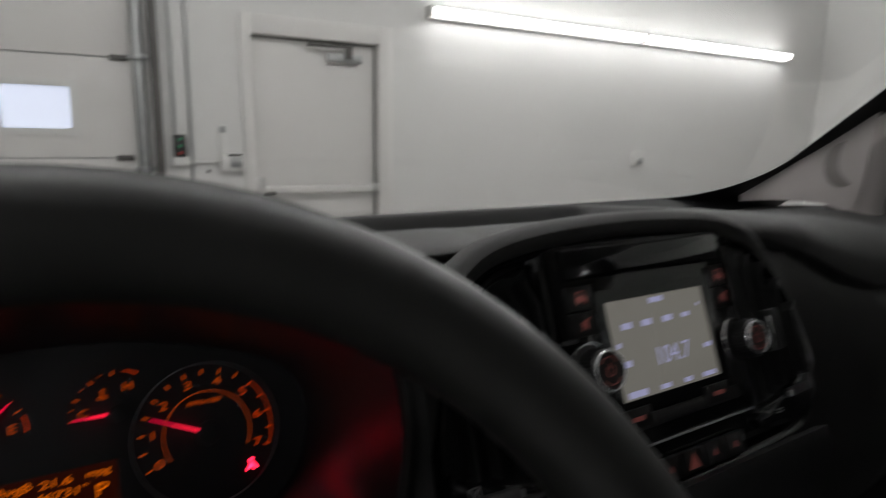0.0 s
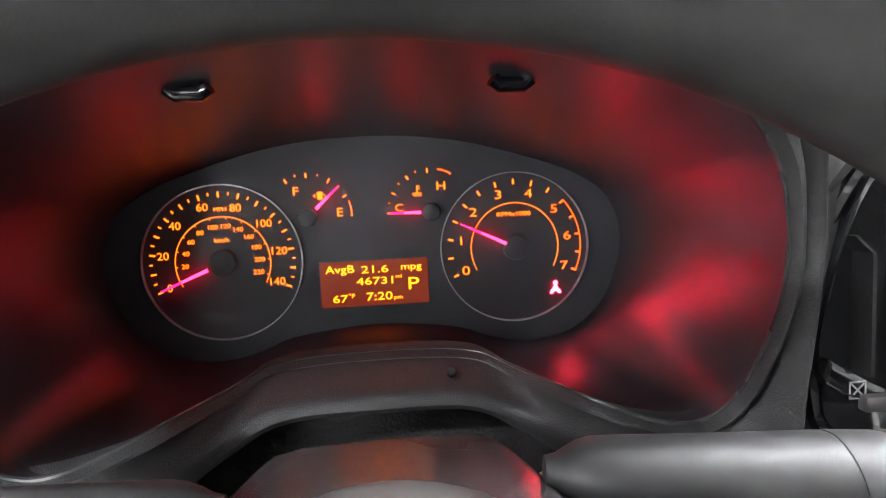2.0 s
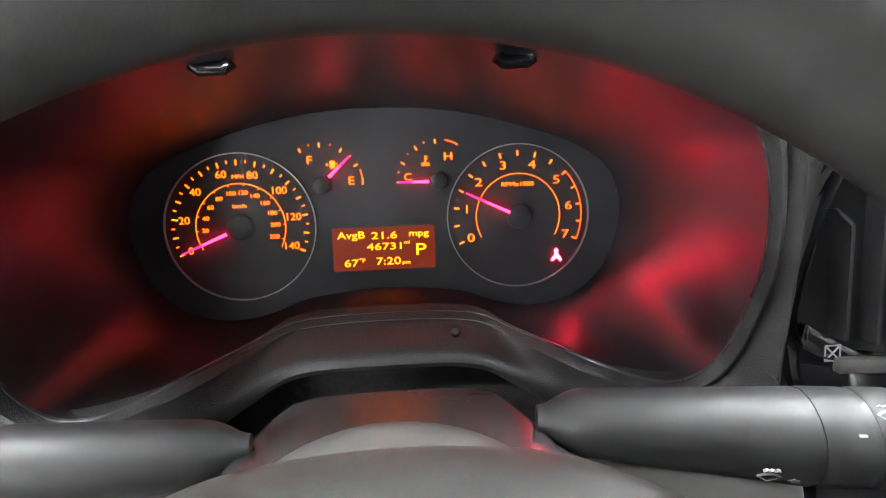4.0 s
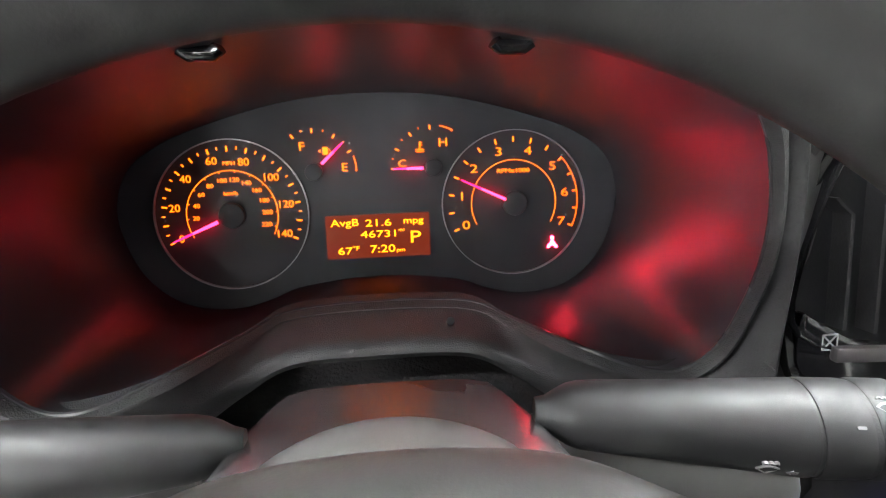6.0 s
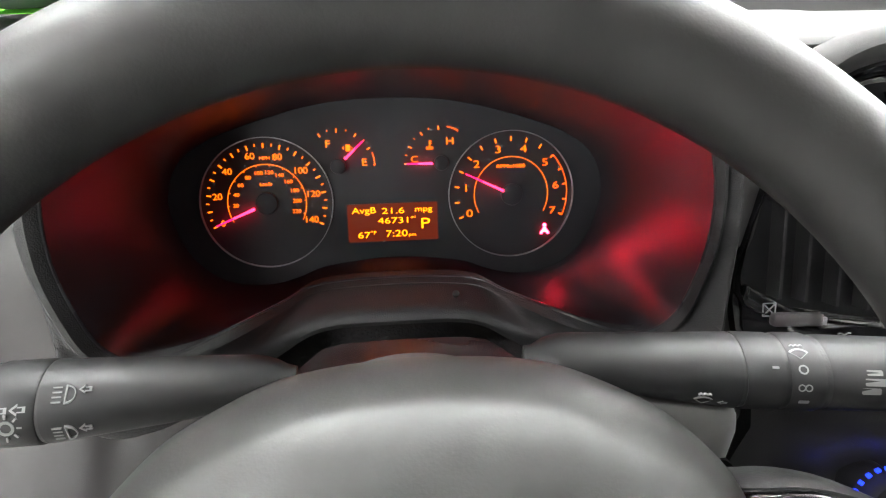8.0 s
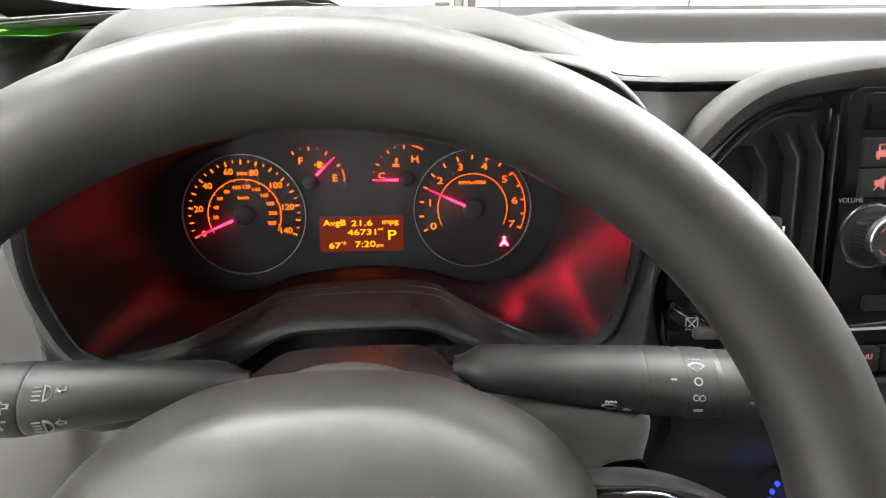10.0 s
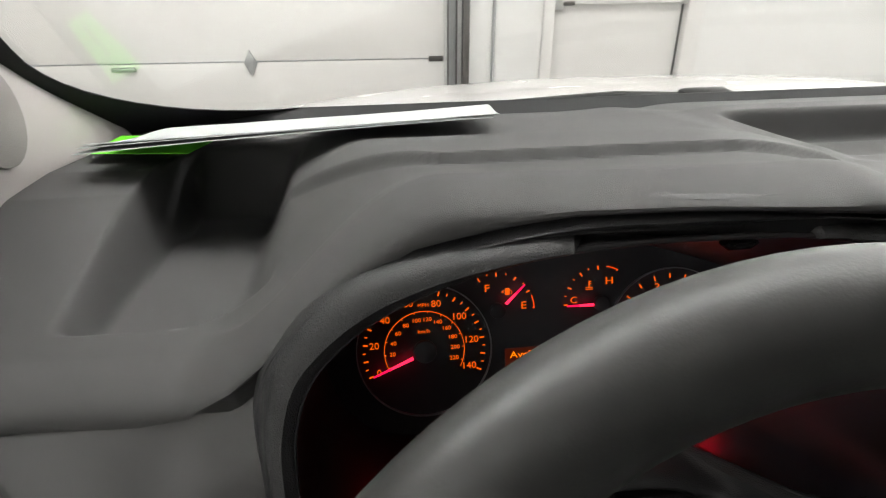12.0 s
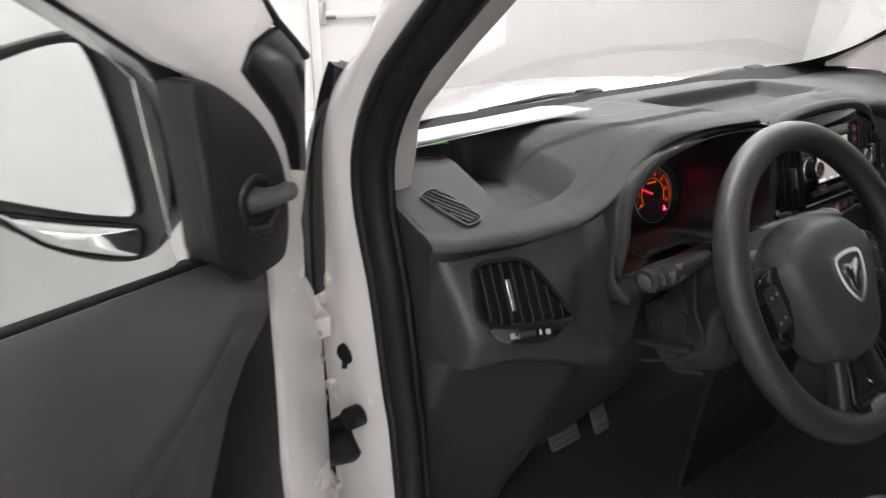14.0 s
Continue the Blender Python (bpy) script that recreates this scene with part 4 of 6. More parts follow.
bd = part("badge", band(shield, grow(shield, -0.005), Matrix.Translation((0, -0.002, 0)), 0.022, 0.0285), M_CHROME, sw, "silver shield shaped badge", local=True)
part("badge_field", prism(grow(shield, -0.005), Matrix.Translation((0, -0.002, 0)), 0.022, 0.0268), M_DARK, bd, local=True)
part("badge_relief", prism(rounded([(-0.015, 0.014), (0.0, 0.012), (0.016, 0.016), (0.019, 0.002), (0.011, -0.004), (0.009, -0.017), (0.0, -0.023), (-0.009, -0.017), (-0.011, -0.004), (-0.019, 0.002)], 3), Matrix.Translation((0, -0.001, 0)), 0.026, 0.0290, 0.0008), M_CHROME, bd, local=True)
for sx in (-1, 1):
    flip = Matrix.Diagonal((sx, 1, 1, 1))
    sp_ = part("spoke", prism(rounded([(0.080, 0.030), (0.100, 0.036), (0.125, 0.032), (0.150, 0.020), (0.170, 0.004), (0.167, -0.020), (0.140, -0.042), (0.105, -0.060), (0.084, -0.030)], 4), flip, -0.030, -0.008, 0.004), M_DARK, sw, local=True)
    pan = part("switch_panel", prism(rounded([(0.084, 0.030), (0.101, 0.035), (0.121, 0.031), (0.137, 0.017), (0.144, -0.006), (0.143, -0.032), (0.124, -0.043), (0.101, -0.052), (0.086, -0.012)], 4), flip, -0.009, -0.002, 0.0018), M_GLOSS, sp_, "gloss black switch panel", local=True)
    part("switch_pad", prism(rrect(0.026, 0.052, 0.007), flip @ Matrix.Translation((0.114, -0.008, 0)) @ Matrix.Rotation(-0.18, 4, "Z"), -0.002, 0.001, 0.001), M_DARK, pan, local=True)
    for k, (a, b) in enumerate(((0.110, 0.008), (0.121, 0.006), (0.108, -0.020), (0.119, -0.024))):
        part("symbol", prism(rrect(0.0048, 0.0030, 0.001), flip @ Matrix.Translation((a, b, 0)), 0.001, 0.0015), M_MARK, pan, local=True)
    part("trim_edge", sweep([flip @ Vector(q) for q in spline([(0.087, -0.012, -0.003), (0.085, 0.022, -0.003), (0.095, 0.033, -0.003), (0.112, 0.033, -0.003), (0.128, 0.026, -0.003)], 4)], ring(6, 0.0008), up=(0, 0, 1)), M_CHROME, sp_, local=True)
    # lower arm, open in the middle
    arm = part("lower_arm", sweep([(sx * x, y, h) for x, y, h in ((0.040, -0.095, -0.002), (0.046, -0.118, -0.002), (0.055, -0.145, -0.004), (0.050, -0.168, -0.006))], rrect(0.026, 0.022, 0.006), up=(0, 0, 1)), M_DARK, sw, local=True)
    part("arm_trim", sweep([(sx * x, y, h) for x, y, h in ((0.036, -0.098, 0.010), (0.041, -0.118, 0.011), (0.048, -0.142, 0.010), (0.040, -0.156, 0.009), (0.012, -0.158, 0.009))], rrect(0.012, 0.006, 0.002), up=(0, 0, 1)), M_GLOSS, arm, "gloss black arm trim", local=True)
part("arm_plate", box((0, -0.1585, 0.0095), (0.046, 0.012, 0.006), 0.002), M_STEEL, sw, "bright metal plate at the foot of the arms", local=True)
part("lower_bridge", box((0, -0.164, -0.004), (0.09, 0.020, 0.020), 0.006), M_DARK, sw, local=True)
part("arm_insert", prism([(-0.034, -0.10), (0.034, -0.10), (0.040, -0.155), (-0.040, -0.155)], I4, -0.024, -0.014, 0.003), M_DARK, sw, local=True)
part("hub_boss", sweep([(0, 0, -0.088), (0, 0, -0.086), (0, 0, -0.05), (0, 0, -0.02)], ring(64, 0.0715), up=(0, 1, 0), scales=[0.985, 1, 1, 1]), M_HUB, sw, "round grey hub back", local=True)

# ---- column ----
co = thing("steering_column", "dark plastic steering column shroud with an ignition lock", "steering column", WM @ Vector((0, 0, -0.15)))


def col_section(w, top, bottom, h):
    half = [(0, top + 0.001), (w * 0.55, top + 0.0005), (w - 0.013, top - 0.001), (w - 0.006, top - 0.0035), (w, top - 0.014), (w + 0.003, top * 0.30), (w + 0.012, bottom * 0.5), (w * 0.8, bottom), (0, bottom * 1.05)]
    pts = rounded(half + [(-x, y) for x, y in half[-2:0:-1]], 4)
    return [WM @ Vector((x, y, h)) for x, y in pts]


part("shroud", loft([col_section(0.058, 0.0520, -0.020, -0.038), col_section(0.0605, 0.0560, -0.022, -0.046), col_section(0.061, 0.0592, -0.024, -0.075), col_section(0.061, 0.0618, -0.028, -0.112), col_section(0.0605, 0.0630, -0.042, -0.122), col_section(0.058, 0.0650, -0.066, -0.138), col_section(0.055, 0.0675, -0.090, -0.156), col_section(0.0525, 0.0690, -0.102, -0.168), col_section(0.0525, 0.030, -0.108, -0.200), col_section(0.0515, 0.010, -0.104, -0.245)], True, True, True), M_SHROUD, co)
part("shroud_rim", sweep(spline([(-0.0625, -0.196, 1.246), (-0.066, -0.203, 1.212), (-0.069, -0.216, 1.172), (-0.070, -0.236, 1.142), (-0.068, -0.236, 1.112), (-0.066, -0.196, 1.074), (-0.064, -0.146, 1.040)], 5), ring(8, 0.0022)), M_FASCIA, co, "moulded edge of the shroud")
part("tilt_lever", sweep([Vector((-0.072, -0.140, 1.078)), Vector((-0.078, -0.180, 1.096)), Vector((-0.078, -0.222, 1.116)), Vector((-0.077, -0.228, 1.119))], rrect(0.014, 0.010, 0.004), scales=[0.8, 1, 1.05, 0.8]), M_FASCIA, co, "dark column tilt lever")
part("shroud_split", loft([[WM @ Vector((s * 0.0635, 0.012, h)), WM @ Vector((s * 0.0650, 0.010, h)), WM @ Vector((s * 0.0635, 0.008, h)), WM @ Vector((s * 0.055, 0.010, h))][::1] for s in (1,) for h in (-0.055, -0.12)], True, True, True), M_DARK, co)
pod = part("lock_pod", box((0.110, -0.191, 1.170), (0.110, 0.06, 0.106), 0.019, seg=5), M_POD, co, "grey ignition lock housing")
# flat near-black disc painted as the shaded hollow round the lock
part("lock_shade_disc", sweep([Vector((0.146, -0.219, 1.176)), Vector((0.1465, -0.2216, 1.176))], ring(28, 0.0185)), M_WELL, pod, "near-black disc as the shade of the lock's hollow")
lock = part("ignition_lock", sweep([Vector((0.140, -0.216, 1.178)), Vector((0.140, -0.227, 1.181)), Vector((0.140, -0.2285, 1.1815))], ring(24, 0.0105), scales=[1, 1, 0.9]), M_STALK, pod, "black ignition lock")
key = part("key", sweep([Vector((0.1405, -0.228, 1.1805)), Vector((0.144, -0.236, 1.177)), Vector((0.152, -0.248, 1.169)), Vector((0.164, -0.262, 1.158)), Vector((0.174, -0.272, 1.149))], rrect(0.020, 0.009, 0.004), scales=[0.45, 0.75, 1.15, 1.2, 1.0]), M_DARK, pod, "black key in the lock")
part("key_groove", sweep([Vector((0.148, -0.2455, 1.1765)), Vector((0.160, -0.2600, 1.1660)), Vector((0.169, -0.2695, 1.1580))], ring(8, 0.0016)), M_FASCIA, key)



def stalk(name, sx, label, marks):
    """A column stalk: neck, tapered barrel, collar and end knob."""
    root, tip = (Vector((0.056, -0.196, 1.2430)), Vector((0.232, -0.224, 1.2475))) if sx > 0 else (Vector((-0.050, -0.201, 1.2440)), Vector((-0.184, -0.2085, 1.2500)))
    d = tip - root
    s = thing(name, label, "control stalk", root)
    k1, k2, k3 = (0.522, 0.625, 0.718) if sx > 0 else (0.70, 0.70, 0.86)

    def along(t):
        return root + d * t
    def lift(t):
        return Vector((0, 0, 0.004 * (1 - t / k1) - 0.0015)) if t < k1 else Vector((0, 0, -0.0015))
    prof = [(0.0, 0.30), (0.022, 0.36), (0.036, 0.46), (0.062, 0.62), (0.088, 0.70), (0.13, 0.735), (0.30, 0.84), (k1, 1.0)] if sx > 0 else [(-0.03, 0.26), (0.0, 0.34), (0.025, 0.46), (0.06, 0.58), (0.10, 0.65), (0.16, 0.69), (0.35, 0.81), (k1, 1.0)]
    sec = ring(30, 0.0192, 0.0154)
    br = part("barrel", sweep([along(t) + lift(t) for t, _ in prof], sec, scales=[r for _, r in prof]), M_STALK, s)
    part("groove", sweep([along(k1) + lift(k1), along(k1 + 0.012) + lift(k1)], sec, scales=[0.97, 0.97]), M_DARK, s)
    if k2 > k1:
        part("ring", sweep([(along(k1 + 0.012) + lift(k1)), (along(k1 + 0.02) + lift(k1)), (along(k2 - 0.008) + lift(k1)), (along(k2) + lift(k1))], sec, scales=[0.99, 1.01, 1.01, 0.995]), M_STALK, s)
    part("collar", sweep([(along(k2 + 0.012) + lift(k1)), (along(k2 + 0.02) + lift(k1)), (along(k3 - 0.01) + lift(k1)), (along(k3) + lift(k1))], sec, scales=[0.99, 1.02, 1.02, 0.99]), M_STALK, s)
    part("groove", sweep([(along(k2) + lift(k1)), (along(k2 + 0.014) + lift(k1))], sec, scales=[0.98, 0.98]), M_DARK, s)
    part("groove", sweep([(along(k3) + lift(k1)), (along(k3 + 0.015) + lift(k1))], sec, scales=[0.96, 0.96]), M_DARK, s)
    kn = part("knob", sweep([(along(k3 + 0.015) + lift(k1)), (along(k3 + 0.025) + lift(k1)), (along(0.95) + lift(k1)), (along(1.0) + lift(k1)), (along(1.012) + lift(k1))], sec, scales=[0.95, 0.98, 0.96, 0.88, 0.74]), M_STALK, s)
    part("end_button", sweep([(along(1.008) + lift(k1)), (along(1.022) + lift(k1)), (along(1.028) + lift(k1))], ring(18, 0.010, 0.009), scales=[1, 1, 0.8]), M_DOORTRIM, s)
    # printed marks on the driver's side of the barrel
    for t, ang, kind, sz in marks:
        a = radians(ang)
        r = 1.0 * (0.86 + 0.14 * (t - 0.3) / (k1 - 0.3)) if t < k1 else 1.02 if t < k3 else 0.965
        ax = d.normalized()
        side = Vector((0, -1, 0)) - ax * ax.dot(Vector((0, -1, 0)))
        side.normalize()
        upv = side.cross(ax).normalized()
        if upv.z < 0:
            upv = -upv
        pos = along(t) + lift(t) + side * (0.0192 * r * math.cos(a)) + upv * (0.0154 * r * math.sin(a))
        m = frame_of(pos, side * math.cos(a) / 0.0192 + upv * math.sin(a) / 0.0154, ax * sx)
        if kind == "o":
            bm = band(ring(16, sz), ring(16, sz * 0.68), m, -0.001, 0.0001)
        elif kind == "d":
            bm = merge(band(arc(0, 0, sz, -90, 90, 10), arc(sz * 0.16, 0, sz * 0.76, -90, 90, 10), m, -0.001, 0.0001), *[prism(rrect(sz * 0.9, sz * 0.15, sz * 0.05), m @ Matrix.Translation((-sz * 0.75, sz * (0.75 - 0.5 * k), 0)), -0.001, 0.0001) for k in range(4)])
        elif kind == "w":
            fan = [(0, -sz * 0.7)] + arc(0, -sz * 0.7, sz * 1.25, 40, 140, 10)
            bm = merge(band(fan, [(x * 0.80, -0.08 * sz + y * 0.80) for x, y in fan], m, -0.001, 0.0001), *[arc_band(sz * (k - 1) * 0.42, sz * 0.80, sz * 0.12, sz * 0.24, 0, 180, 5, m, -0.001, 0.0001) for k in range(3)])
        elif kind == "s":
            bm = merge(band(ring(14, sz * 0.55), ring(14, sz * 0.35), m, -0.001, 0.0001), *[prism(rrect(sz * 0.35, sz * 0.14, sz * 0.04), m @ Matrix.Rotation(math.pi * k / 4, 4, "Z") @ Matrix.Translation((sz * 0.85, 0, 0)), -0.001, 0.0001) for k in range(8)])
        elif kind == "x":
            ar = [(-sz, 0), (0, sz * 0.8), (0, sz * 0.4), (sz, sz * 0.4), (sz, -sz * 0.4), (0, -sz * 0.4), (0, -sz * 0.8)]
            bm = band(ar, [(x * 0.62, y * 0.55) for x, y in ar], m, -0.001, 0.0001)
        else:
            bm = prism(rrect(sz * 2.2, sz * 0.8, sz * 0.2), m, -0.001, 0.0001)
        part("symbol", bm, M_MARKDIM if kind == "t" or sx < 0 else M_MARK, kn if t > k3 else br)
    return s


stalk("wiper_stalk", 1, "black wiper stalk with white symbols", [(0.436, -12, "w", 0.0044), (0.482, -14, "x", 0.0020), (0.600, 52, "b", 0.0013), (0.664, 74, "w", 0.0044), (0.664, 50, "o", 0.0021), (0.657, 24, "o", 0.0016), (0.673, 24, "o", 0.0016), (0.666, 0, "b", 0.0020), (0.83, 48, "t", 0.0030), (0.83, 34, "t", 0.0040), (0.82, 20, "t", 0.0036)])
stalk("light_stalk", -1, "black headlamp stalk with white symbols", [(0.632, 55, "d", 0.0040), (0.578, 60, "x", 0.0024), (0.632, -4, "d", 0.0040), (0.578, 2, "x", 0.0024), (0.755, 40, "x", 0.0030), (0.805, 40, "x", 0.0030), (0.785, 16, "s", 0.0056), (0.91, 40, "o", 0.0030), (0.91, 12, "d", 0.0036)])

# ---- centre stack ----
SM = frame_of((MID + 0.015, -0.119, 1.309), (0, -0.93, 0.36), (1, 0, 0))
SU = SM.to_3x3() @ Vector((0, 0, 1))
stk = thing("centre_stack", "gloss black centre stack panel under a padded arch", "centre console", SM.translation)
STO = [(-0.190, -0.085), (-0.193, -0.055), (-0.187, -0.020), (-0.172, 0.006), (-0.153, 0.028), (-0.131, 0.042), (-0.10, 0.049), (-0.06, 0.053), (0.0, 0.055), (0.06, 0.053), (0.10, 0.049), (0.131, 0.039), (0.153, 0.020), (0.168, -0.010), (0.180, -0.048), (0.185, -0.095), (0.172, -0.117), (0.14, -0.125), (0.08, -0.127), (0, -0.127), (-0.08, -0.127), (-0.15, -0.120), (-0.182, -0.106)]
sto = rounded(STO, 4)
part("panel", prism(sto, SM, -0.03, 0.0), M_GLOSS, stk)
ar = grow(sto, 0.010)
ar = [p for p in ar if p[1] > -0.055]
ar.sort(key=lambda p: math.atan2(p[1] + 0.056, p[0]), reverse=True)
part("arch", sweep([SM @ Vector((*p, -0.004)) for p in ar], ring(12, 0.0105, 0.014), up=SU, scales=[min(1.0, 0.15 + 1.1 * min(i, len(ar) - 1 - i) / 14) for i in range(len(ar))]), M_PAD, stk, "padded dark plastic arch")
part("inner_arch", sweep([SM @ Vector((*p, -0.002)) for p in grow(sto, -0.001)], ring(8, 0.0035, 0.006), closed=True, up=SU), M_GLOSS, stk)
part("lower_console", thick(loft([[(x, y, z) for x in (0.185, 0.21, MID, 0.51, 0.535)] for y, z in ((-0.185, 1.205), (-0.195, 1.185), (-0.18, 1.10), (-0.155, 1.0), (-0.14, 0.85), (-0.14, 0.6))], closed=False), 0.01), M_DARK, stk)
part("cross_bar", box((0, -0.1335, 0.006), (0.33, 0.008, 0.010), 0.003, SM), M_DARK, stk)

SB = SM.copy()
SM = SB @ Matrix.Translation((0.010, 0.006, 0))
rad = thing("radio", "gloss black car radio with a lit grey touch screen", "car radio", SM @ Vector((0, -0.01, 0)))
part("radio_face", prism(rrect(0.192, 0.146, 0.010), SM @ Matrix.Translation((0, -0.0265, 0)), 0.0, 0.004, 0.0012), M_GLOSS, rad)
SC = SM @ Matrix.Translation((0.0015, -0.0320, 0)) @ Matrix.Diagonal((1.05, 1.09, 1, 1))
part("bezel", band(rrect(0.122, 0.080, 0.005), rrect(0.1035, 0.0640, 0.001), SC, 0.004, 0.0066), M_GLOSS, rad)
part("top_lip", box((0, 0.033, 0.006), (0.172, 0.022, 0.006), 0.003, SM), M_GLOSS, rad)
part("lower_lip", box((0, -0.083, 0.005), (0.150, 0.010, 0.004), 0.002, SM), M_DARK, rad)
part("bright_line", box((0, -0.0995, 0.0045), (0.188, 0.0016, 0.002), 0.0005, SM), M_SILVER, rad)
scr = part("touch_screen", prism(rrect(0.1035, 0.0640, 0.001), SC, 0.004, 0.0050), M_SCREEN, rad, "lit grey radio screen")
part("letters", lettering("104.7", 0.0170, SC @ Matrix.Translation((0.006, -0.0095, 0.0052)), 0.0001), M_SCREENINK, scr)
for a, b, w, h in ((0.0, 0.0285, 0.014, 0.0035), (-0.034, 0.0145, 0.010, 0.004), (-0.014, 0.0145, 0.010, 0.004), (0.008, 0.0145, 0.010, 0.004), (0.028, 0.0145, 0.008, 0.003), (0.044, 0.0200, 0.002, 0.002), (-0.045, 0.003, 0.004, 0.003), (-0.041, -0.0095, 0.009, 0.004), (0.045, -0.0095, 0.008, 0.003), (-0.036, -0.0290, 0.018, 0.004), (-0.008, -0.0290, 0.010, 0.003), (0.016, -0.0290, 0.008, 0.003), (0.040, -0.0290, 0.014, 0.003)):
    part("letters", box((a, b, 0.0052), (w, h, 0.0002), 0, SC), M_SCREENINK, scr)


def radio_knob(a, b):
    def circle(r, h, n=36):
        return [SM @ Vector((a + r * math.cos(2 * math.pi * i / n), b + r * math.sin(2 * math.pi * i / n), h)) for i in range(n)]
    k = part("knob", loft([circle(0.0185, 0.003), circle(0.0180, 0.006), circle(0.0155, 0.007), circle(0.0148, 0.019), circle(0.0135, 0.021), circle(0.0120, 0.021)], True, True, True), M_DARK, rad, "knurled black knob")
    for i in range(40):
        t = 2 * math.pi * i / 40
        part("knurl", box((0.0151, 0, 0.013), (0.0010, 0.0011, 0.011), 0, SM @ Matrix.Translation((a, b, 0)) @ Matrix.Rotation(t, 4, "Z")), M_DARK, k)
    part("knob_ring", sweep(circle(0.0190, 0.0045), ring(6, 0.0011), closed=True, up=SU), M_CHROME, k)
    part("knob_ring", sweep(circle(0.0128, 0.0212), ring(6, 0.0009), closed=True, up=SU), M_CHROME, k)
    part("knob_face", prism(ring(30, 0.0121), SM @ Matrix.Translation((a, b, 0)), 0.0192, 0.0214), M_DARK, k)
    mk_ = SM @ Matrix.Translation((a, b, 0))
    part("knob_symbol", merge(arc_band(0, 0, 0.0031, 0.0038, 120, 420, 16, mk_, 0.0212, 0.0217), box((0, 0.0032, 0.0214), (0.0008, 0.0036, 0.0004), 0, mk_), arc_band(0, 0, 0.0088, 0.0094, 35, 145, 12, mk_, 0.0212, 0.0217), arc_band(0, 0, 0.0088, 0.0094, 215, 325, 12, mk_, 0.0212, 0.0217)), M_REDPRINT, k)


radio_knob(-0.074, -0.041)
radio_knob(0.090, -0.045)
part("letters", lettering("VOLUME", 0.0040, SM @ Matrix.Translation((-0.0885, -0.0192, 0.0042)), 0.0001), M_MARK, rad)
for sx in (-1, 1):
    for b in (0.009, -0.009):
        bt_ = part("button", box((sx * 0.0765 + 0.004, b, 0.0045), (0.026, 0.0165, 0.003), 0.001, SM), M_DARK, rad)
        bm_ = SM @ Matrix.Translation((sx * 0.0765 + 0.004, b, 0.0062))
        if b > 0:   # car seen from the front
            mark = merge(box((0, -0.0012, 0), (0.0105, 0.0032, 0.0002), 0, bm_), band(rrect(0.0078, 0.0042, 0.0008), rrect(0.0058, 0.0026, 0.0005), bm_ @ Matrix.Translation((0, 0.0026, 0)), -0.0001, 0.0001), box((-0.0036, -0.0036, 0), (0.0018, 0.0014, 0.0002), 0, bm_), box((0.0036, -0.0036, 0), (0.0018, 0.0014, 0.0002), 0, bm_))
        else:       # crossed-out loudspeaker
            mark = merge(box((-0.0030, 0, 0), (0.0024, 0.0034, 0.0002), 0, bm_), prism([(-0.0016, -0.0018), (0.0020, -0.0042), (0.0020, 0.0042), (-0.0016, 0.0018)], bm_, -0.0001, 0.0001), box((0, 0, 0.0001), (0.0126, 0.0009, 0.0002), 0, bm_ @ Matrix.Rotation(0.75, 4, "Z")))
        part("button_mark", mark, M_REDPRINT, bt_)
for sx in (-1, 1):
    bt_ = part("button", box((sx * 0.045, -0.079, 0.0065), (0.030, 0.014, 0.004), 0.001, SM), M_DARK, rad)
    part("button_mark", box((sx * 0.045, -0.079, 0.0087), (0.012, 0.003, 0.0002), 0, SM), M_REDPRINT, bt_)
SM = SB
for i in range(6):
    a = -0.0625 + 0.025 * i
    bt_ = part("button", box((a, -0.1135, 0.004), (0.0238, 0.0165, 0.006), 0.0012, SM), M_DARK, rad)
    if i == 0:
        part("button_mark", lettering("MENU", 0.0050, SM @ Matrix.Translation((a, -0.1110, 0.0072)), 0.0001), M_REDPRINT, bt_)
        part("button_mark", box((a, -0.1160, 0.0071), (0.008, 0.0012, 0.0002), 0, SM), M_REDPRINT, bt_)
    elif i == 3:
        part("button_mark", prism([(-0.006, -0.005), (0.006, -0.005), (0, 0.006)], SM @ Matrix.Translation((a, -0.1135, 0)), 0.0069, 0.0074), M_REDPRINT, bt_, "red lit hazard triangle")
    else:
        part("button_mark", prism([(-0.002, -0.002), (0.002, -0.002), (0, 0.003)], SM @ Matrix.Translation((a, -0.1135, 0)), 0.0069, 0.0073), M_REDPRINT, bt_)


